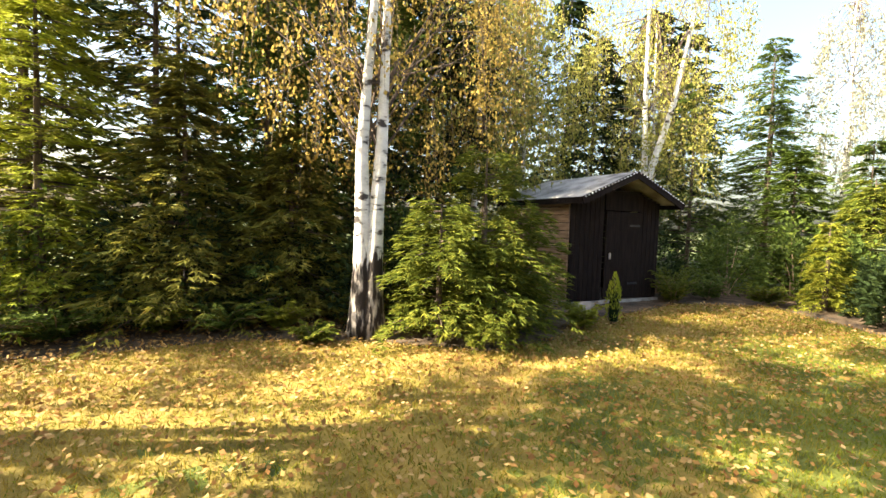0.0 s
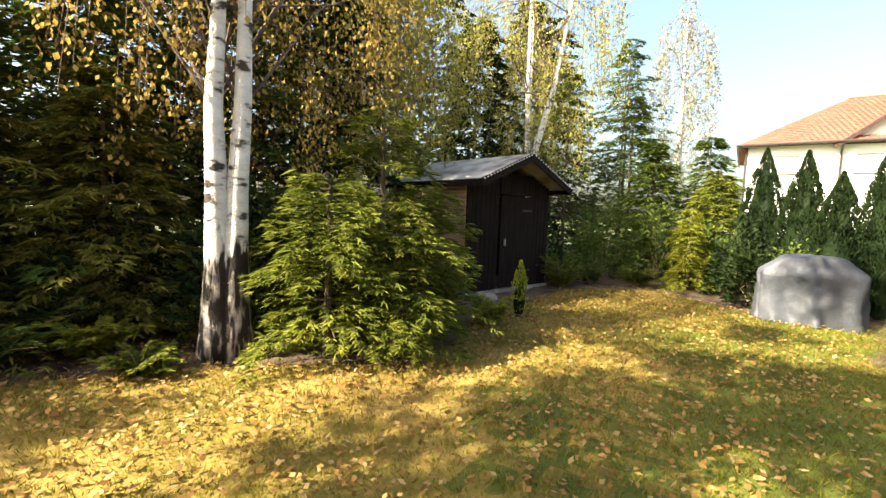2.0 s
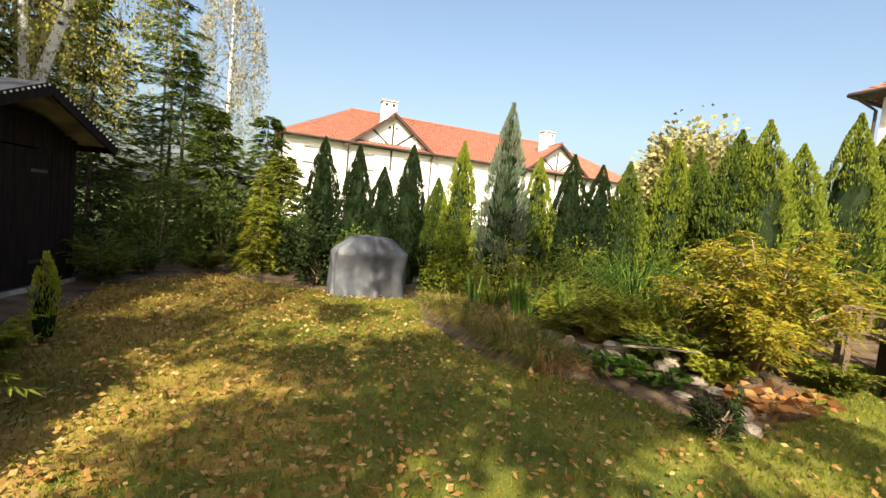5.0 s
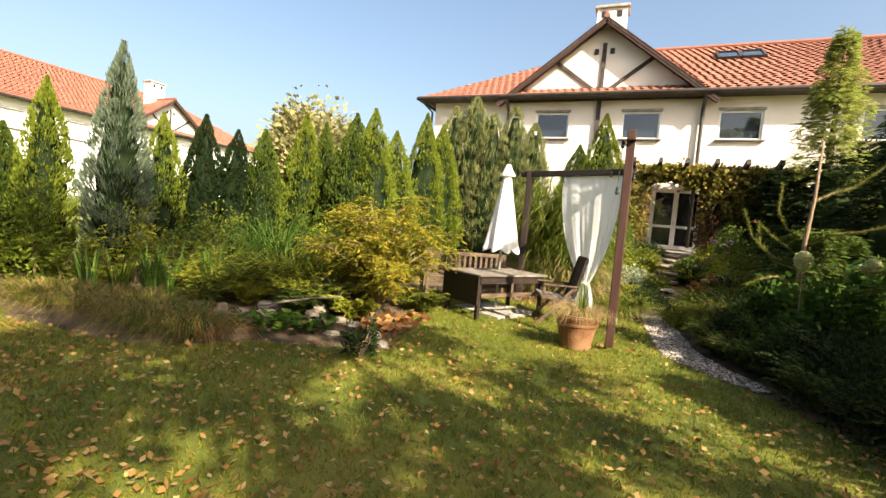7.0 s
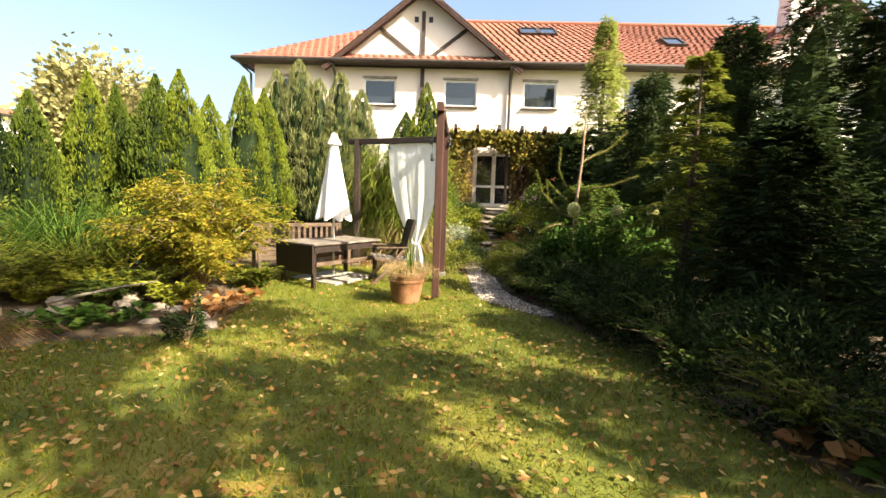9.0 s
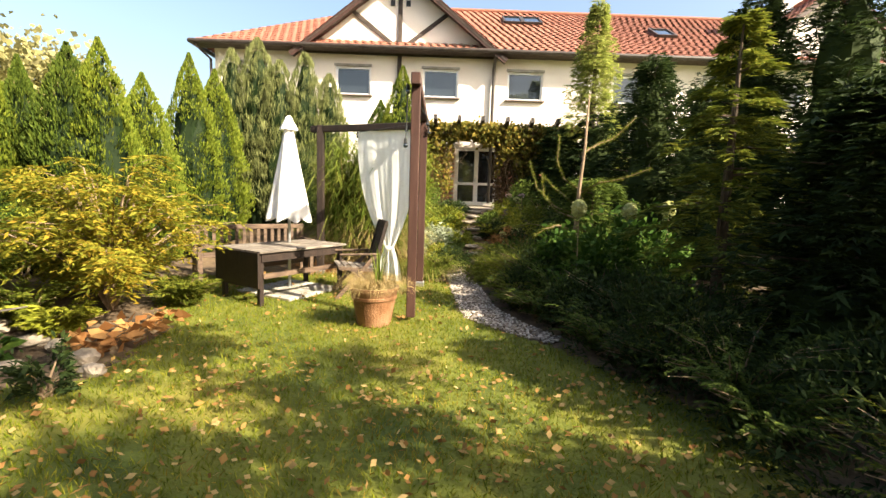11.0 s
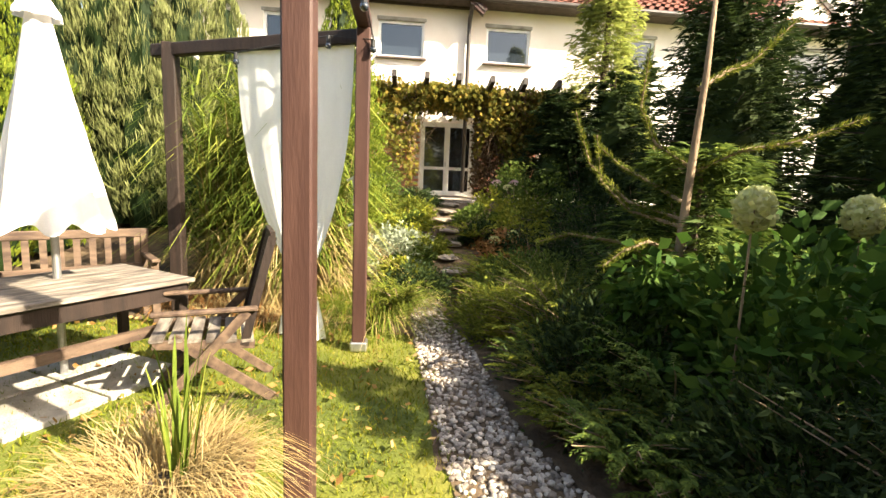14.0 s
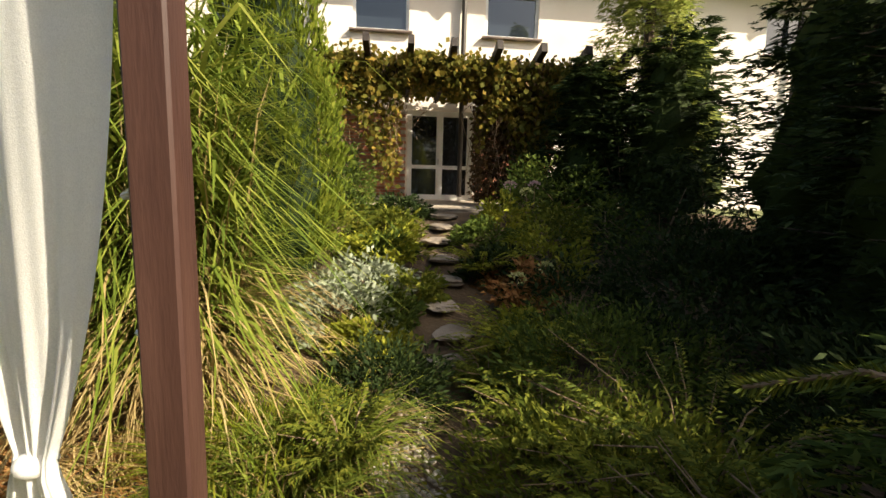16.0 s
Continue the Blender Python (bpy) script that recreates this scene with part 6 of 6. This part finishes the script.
# bank below the terrace
bank = [(-1.25, 8.7, 0.5, 0.55, "sage"), (-1.0, 9.3, 0.4, 0.4, "sage"), (-0.9, 10.0, 0.5, 0.4, "goldfir"), (-0.85, 10.5, 0.4, 0.35, "hemlock"), (0.5, 9.2, 0.45, 0.4, "rust"), (0.9, 9.7, 0.5, 0.5, "goldfir"), (1.2, 10.4, 0.5, 0.5, "hemlock"), (0.6, 10.7, 0.4, 0.45, "goldfir"), (-1.6, 10.2, 0.6, 0.7, "hemlock"),
        (1.8, 10.2, 0.6, 0.7, "fir"), (1.7, 11.4, 0.7, 1.0, "fir"), (-1.9, 11.3, 0.6, 1.1, "dark_shaded_fir"), (2.6, 11.4, 0.8, 1.6, "dark_shaded_fir"), (-2.6, 12.3, 0.5, 1.6, "fir"), (3.2, 10.2, 0.9, 1.5, "dark_shaded_fir"), (1.5, 12.4, 0.4, 1.2, "dark_shaded_fir"), (-1.7, 12.4, 0.35, 1.3, "dark_shaded_fir"), (-3.2, 9.3, 0.5, 1.0, "fir"), (3.4, 12.6, 0.9, 1.9, "dark_shaded_fir"), (2.0, 12.1, 0.6, 2.0, "dark_shaded_fir"), (-2.4, 11.8, 0.5, 2.1, "dark_shaded_fir"), (2.8, 11.7, 0.9, 2.2, "dark_shaded_fir"), (1.2, 11.7, 0.4, 0.8, "fir"), (-1.5, 11.9, 0.45, 0.9, "fir"), (0.9, 8.9, 0.7, 0.6, "dark_shaded_fir"), (1.6, 8.0, 0.8, 0.8, "dark_shaded_fir"), (2.4, 10.0, 0.9, 1.2, "dark_shaded_fir"), (-0.95, 8.35, 0.35, 0.3, "goldfir"), (-0.85, 8.75, 0.35, 0.32, "fir"), (-0.65, 9.2, 0.35, 0.3, "hemlock"), (0.3, 9.6, 0.4, 0.35, "dark_shaded_fir"), (0.3, 8.5, 0.35, 0.3, "goldfir"), (-0.85, 10.0, 0.35, 0.3, "fir"), (0.25, 10.2, 0.4, 0.35, "fir"), (-1.3, 11.0, 0.45, 0.5, "fir"), (-0.7, 11.2, 0.4, 0.35, "dark_shaded_fir"), (1.35, 13.3, 0.4, 0.9, "dark_shaded_fir"), (1.75, 13.6, 0.5, 2.0, "dark_shaded_fir"), (2.3, 13.3, 0.6, 2.1, "fir")]
for i, (x, y, rx, h, m) in enumerate(bank):
    shrub("bank_shrub", x, y, rx, rx, h, m, {"sage": "silvery grey lavender clump on the bank", "rust": "reddish low flowering plant on the bank", "goldfir": "yellow-green low shrub on the bank"}.get(m, "green leafy shrub on the bank"), n=1600, leaf=0.08, ratio=0.35, seed=800 + i)
for i, (x, y, z, m) in enumerate(((0.75, 10.9, 0.55, "pinkbloom"), (0.95, 10.8, 0.5, "bloom"), (1.1, 10.95, 0.55, "pinkbloom"), (0.35, 8.9, 0.4, "bloom"), (0.65, 9.0, 0.45, "bloom"))):
    g = np.random.default_rng(i + 60)
    F = thing("garden_flower", (x, y, float(gz(x, y)) + z), "small pale flower head on a thin stalk", "flower", "flowers on the bank")
    v = unit(g.normal(size=(60, 3)) + [0, 0, 0.7])
    tagged(part("petals", kites("petals", v * [0.06, 0.06, 0.03], v, 0.04, 0.025), m, F), kind="stuff")
    part("stalk", tube(bmesh.new(), [(0.02, 0.02, -z), (0, 0, 0)], [0.006, 0.004], 5), "stem", F)

for i in range(8):
    st = rock(-0.32 + 0.06 * math.sin(i * 2.1) + 0.02 * i, 8.25 + 0.42 * i, 0.27, 0.2, 0.05, i + 50, name="stepping_stone", group="stepping stones up the bank")
    tagged(st, "flat grey stepping stone on the bank", "stone", "stepping stones up the bank")
# vine-clad pergola at the house and the terrace
TER = tagged(part("terrace", boxmesh(0.2, 14.1, 1.1, 7.5, 4.0, 0.2, bevel=0.01), "stone"), "paved terrace in front of the house", "terrace", kind="structure")
STP = tagged(part("terrace_step", boxmesh(0.25, 11.85, 1.12, 1.5, 0.5, 0.12, bevel=0.01), "greywood"), "sunlit wooden step up to the terrace", "step")
VP = thing("vine_pergola", (0, 0, 0), "dark wooden pergola overgrown with vines", "pergola")
for x in (-2.2, 1.35, 2.9):
    part("post", boxmesh(x, 12.95, 2.3, 0.13, 0.13, 2.25, bevel=0.008), "darkwood", VP)
part("rail", boxmesh(0.2, 12.95, 3.45, 6.2, 0.1, 0.16), "darkwood", VP)
for x in (-2.75, -2.02, -1.28, -0.58, 0.1, 0.83, 1.55, 2.3, 3.0):
    bm = bmesh.new()
    box(bm, x, 14.4, 3.6, 0.09, 3.2, 0.16)
    bar(bm, (x, 12.85, 3.6), (x, 12.25, 3.77), 0.1, 0.15)
    part("rafter", bm, "darkwood", VP)
g = np.random.default_rng(91)
VN = thing("grape_vine", (0, 12.9, 1.2), "climbing vine with yellow-green autumn leaves", "climber")
n = 17000
u = np.where(g.uniform(0, 1, n) < 0.35, g.uniform(0.75, 3.0, n), g.uniform(-2.9, 3.0, n))
k = g.uniform(0, 1, n)
drop = np.where(u < -0.75, 2.1, np.where(u > 0.6, 2.1, 0.55)) * (0.7 + 0.3 * np.sin(u * 5))
p = np.stack([u, g.normal(0, 0.22, n), 2.43 - drop * np.where(u > 0.7, k, k**1.6) + g.normal(0, 0.07, n)], -1)
part("foliage", kites("foliage", p, g.normal(size=(n, 3)) + [0, -0.4, -0.6], 0.11 * g.uniform(0.6, 1.3, n), 0.09), "vine", VN)
n = 9000
p = np.stack([g.uniform(-2.9, 3.4, n), g.uniform(0.35, 3.1, n), 2.4 + np.abs(g.normal(0, 0.09, n))], -1)
part("roof_foliage", kites("roof_foliage", p, g.normal(size=(n, 3)) + [0, -0.3, -0.2], 0.14 * g.uniform(0.6, 1.3, n), 0.11), "vine", VN)
n = 5200
u = g.uniform(0.6, 1.9, n)
p = np.stack([u, g.normal(0.25, 0.25, n), g.uniform(0.1, 2.5, n)], -1)
part("brown_foliage", kites("brown_foliage", p, g.normal(size=(n, 3)) + [0, -0.4, -0.6], 0.1 * g.uniform(0.6, 1.3, n), 0.075), "vinebrown", VN, "browned vine leaves beside the door")
for x0 in (-2.2, -1.75, 1.2, 1.5):
    part("stem", tube(bmesh.new(), [(x0, 0.1, 0), (x0 + 0.1, 0, 0.8), (x0 - 0.1, 0.05, 1.5), (x0 + 0.2, 0, 2.3)], [0.03, 0.025, 0.02, 0.012], 6), "bark", VN)
bm = bmesh.new()
for i in range(130):
    x0 = float(g.choice([g.uniform(-2.5, -0.6), g.uniform(0.55, 2.9)]))
    z1 = g.uniform(0.2, 1.3)
    y0 = g.normal(0, 0.15)
    w = g.normal(0, 0.2, 3)
    tube(bm, [(x0, y0, 2.5), (x0 + w[0], y0 + 0.1, 2.0), (x0 + w[1], y0, 1.6), (x0 + w[2], y0 - 0.05, z1)], [0.008, 0.006, 0.005, 0.003], 4)
tagged(part("dry_stem_work", bm, "stem", VN, "bare brown hanging vine stems"), kind="stuff")
# fence rail behind the rockery
FEN = thing("garden_fence", (-8.2, 6.4, 0), "short weathered wooden fence behind the rockery", "fence", rz=40)
for sx in (-0.7, 0.7):
    part("post", boxmesh(sx, 0, 0.85, 0.06, 0.06, 1.7), "teak", FEN)
for z in (1.1, 1.62):
    part("rail", boxmesh(0, -0.045, z, 1.9, 0.03, 0.07), "greywood", FEN)

# grass, leaves and gravel
n = 330000
gx0, gy0 = rng.uniform(-11.5, 3.2, n), rng.uniform(-6.3, 7.1, n)
ok = inside(LAWN, gx0 + rng.normal(0, 0.06, n), gy0 + rng.normal(0, 0.06, n))
gx0, gy0 = gx0[ok], gy0[ok]
dry = rng.uniform(0, 1, len(gx0)) < np.clip(0.34 - gy0 * 0.14 + 0.25 * np.sin(1.7 * gx0) * np.sin(2.1 * gy0 + 1), 0.08, 0.85)
for name, pick, m, lab in (("grass", ~dry, "blade", "short yellow-green lawn grass"), ("dry_grass_blades", dry, "dryblade", "dry golden grass blades in the lawn")):
    x, y = gx0[pick], gy0[pick]
    n = len(x)
    d = np.stack([rng.normal(0, 0.5, n), rng.normal(0, 0.5, n), np.ones(n)], -1)
    tagged(part(name, kites(name, np.stack([x, y, gz(x, y) - 0.005], -1), d, rng.uniform(0.03, 0.08, n), rng.uniform(0.004, 0.009, n), 0.1, wide=0.35), m), lab, "grass", kind="stuff")
n = 60000
lx, ly = rng.uniform(-11.5, 3.0, n), rng.uniform(-6.8, 6.9, n)
dens = np.clip(0.85 - (ly + 5.0) / 13.0 - 0.35 * (ly > 2.6), 0.10, 0.8)
ok = (inside(LAWN, lx, ly) | (ly < -4.5)) & (rng.uniform(0, 1, n) < dens)
lx, ly = lx[ok], ly[ok]
n = len(lx)
d = np.stack([rng.normal(0, 1, n), rng.normal(0, 1, n), rng.normal(0.1, 0.25, n)], -1)
tagged(part("fallen_leaves", kites("fallen_leaves", np.stack([lx, ly, gz(lx, ly) + rng.uniform(0.03, 0.06, n)], -1), d, rng.uniform(0.03, 0.07, n), rng.uniform(0.024, 0.046, n), 0.0, flat=np.tile([[0, 0, 1.0]], (n, 1)), wide=0.5), "fallen"), "fallen yellow and brown birch leaves on the lawn", "leaves", kind="stuff")

N = 15000
px, py = rng.uniform(-1.0, 0.55, N), rng.uniform(2.85, 10.6, N)
ok = inside(PATHWAY, px, py)
px, py = px[ok][:5200], py[ok][:5200]
shapes = []
for k in range(6):
    b2 = bmesh.new()
    bmesh.ops.create_icosphere(b2, subdivisions=1, radius=1)
    for v in b2.verts:
        v.co = v.co * (1 + 0.3 * noise.noise(v.co * 1.5 + Vector((k * 5, 0, 0))))
    m2 = bpy.data.meshes.new("pebble")
    b2.to_mesh(m2)
    b2.free()
    m2.materials.append(M["pebble"])
    shapes.append(m2)
GRV = thing("gravel_path", (-0.4, 5.5, 0), "pale pebble gravel path between lawn and shrubs", "path", kind="structure")
bedm = bmesh.new()
fv = [bedm.verts.new((x + 0.4, y - 5.5, float(gz(x, y)) + 0.006)) for x, y in PATHWAY]
bedm.faces.new(fv)
bmesh.ops.triangulate(bedm, faces=bedm.faces)
part("gravel_bed", bedm, "soil", GRV)
close = np.argsort(np.abs(py - 4.6))
V, F = [], []
base = [(np.array([v.co[:] for v in m.vertices]), np.array([f.vertices[:] for f in m.polygons])) for m in shapes]
count = 0
for r, i in enumerate(close):
    sc = rng.uniform(0.010, 0.023, 3) * [1.15, 1, 0.7]
    x, y = float(px[i]) + 0.4, float(py[i]) - 5.5
    z = float(gz(px[i], py[i])) + sc[2] * 0.5 + rng.uniform(0, 0.012)
    a = rng.uniform(0, 6.28)
    if r < 300:
        ob = part("pebble", shapes[r % 6], None, GRV)
        ob.matrix_basis = Matrix.LocRotScale((x, y, z), Euler((0, 0, a)), Vector(sc.tolist()))
    else:
        v, f = base[r % 6]
        w = v * sc
        w = np.stack([w[:, 0] * math.cos(a) - w[:, 1] * math.sin(a) + x, w[:, 0] * math.sin(a) + w[:, 1] * math.cos(a) + y, w[:, 2] + z], -1)
        V.append(w)
        F.append(f + count)
        count += len(v)
tagged(part("pebbles", quads_mesh("pebbles", np.concatenate(V), np.concatenate(F)), "pebbles", GRV), kind="stuff")

# brick facing beside the balcony door
bmk = bpy.data.meshes.new("brick")
b2 = boxmesh(0, 0, 0, 0.24, 0.05, 0.065, bevel=0.005)
b2.to_mesh(bmk)
b2.free()
bmk.materials.append(M["brickred"])
for cx in (-1.6, 2.08):
    BR = thing("brick_facing", (cx, 16.1, 1.3), "red brick facing beside the balcony door", "wall")
    part("mortar_bed", boxmesh(0, 0, 1.0, 2.0, 0.06, 2.1), "mortar", BR)
    for j in range(26):
        for i in range(8):
            x = -0.87 + 0.252 * i + (0.126 if j % 2 else 0)
            if x < 0.9:
                part("brick", bmk, None, BR).location = (x, -0.02, 0.02 + 0.079 * j)
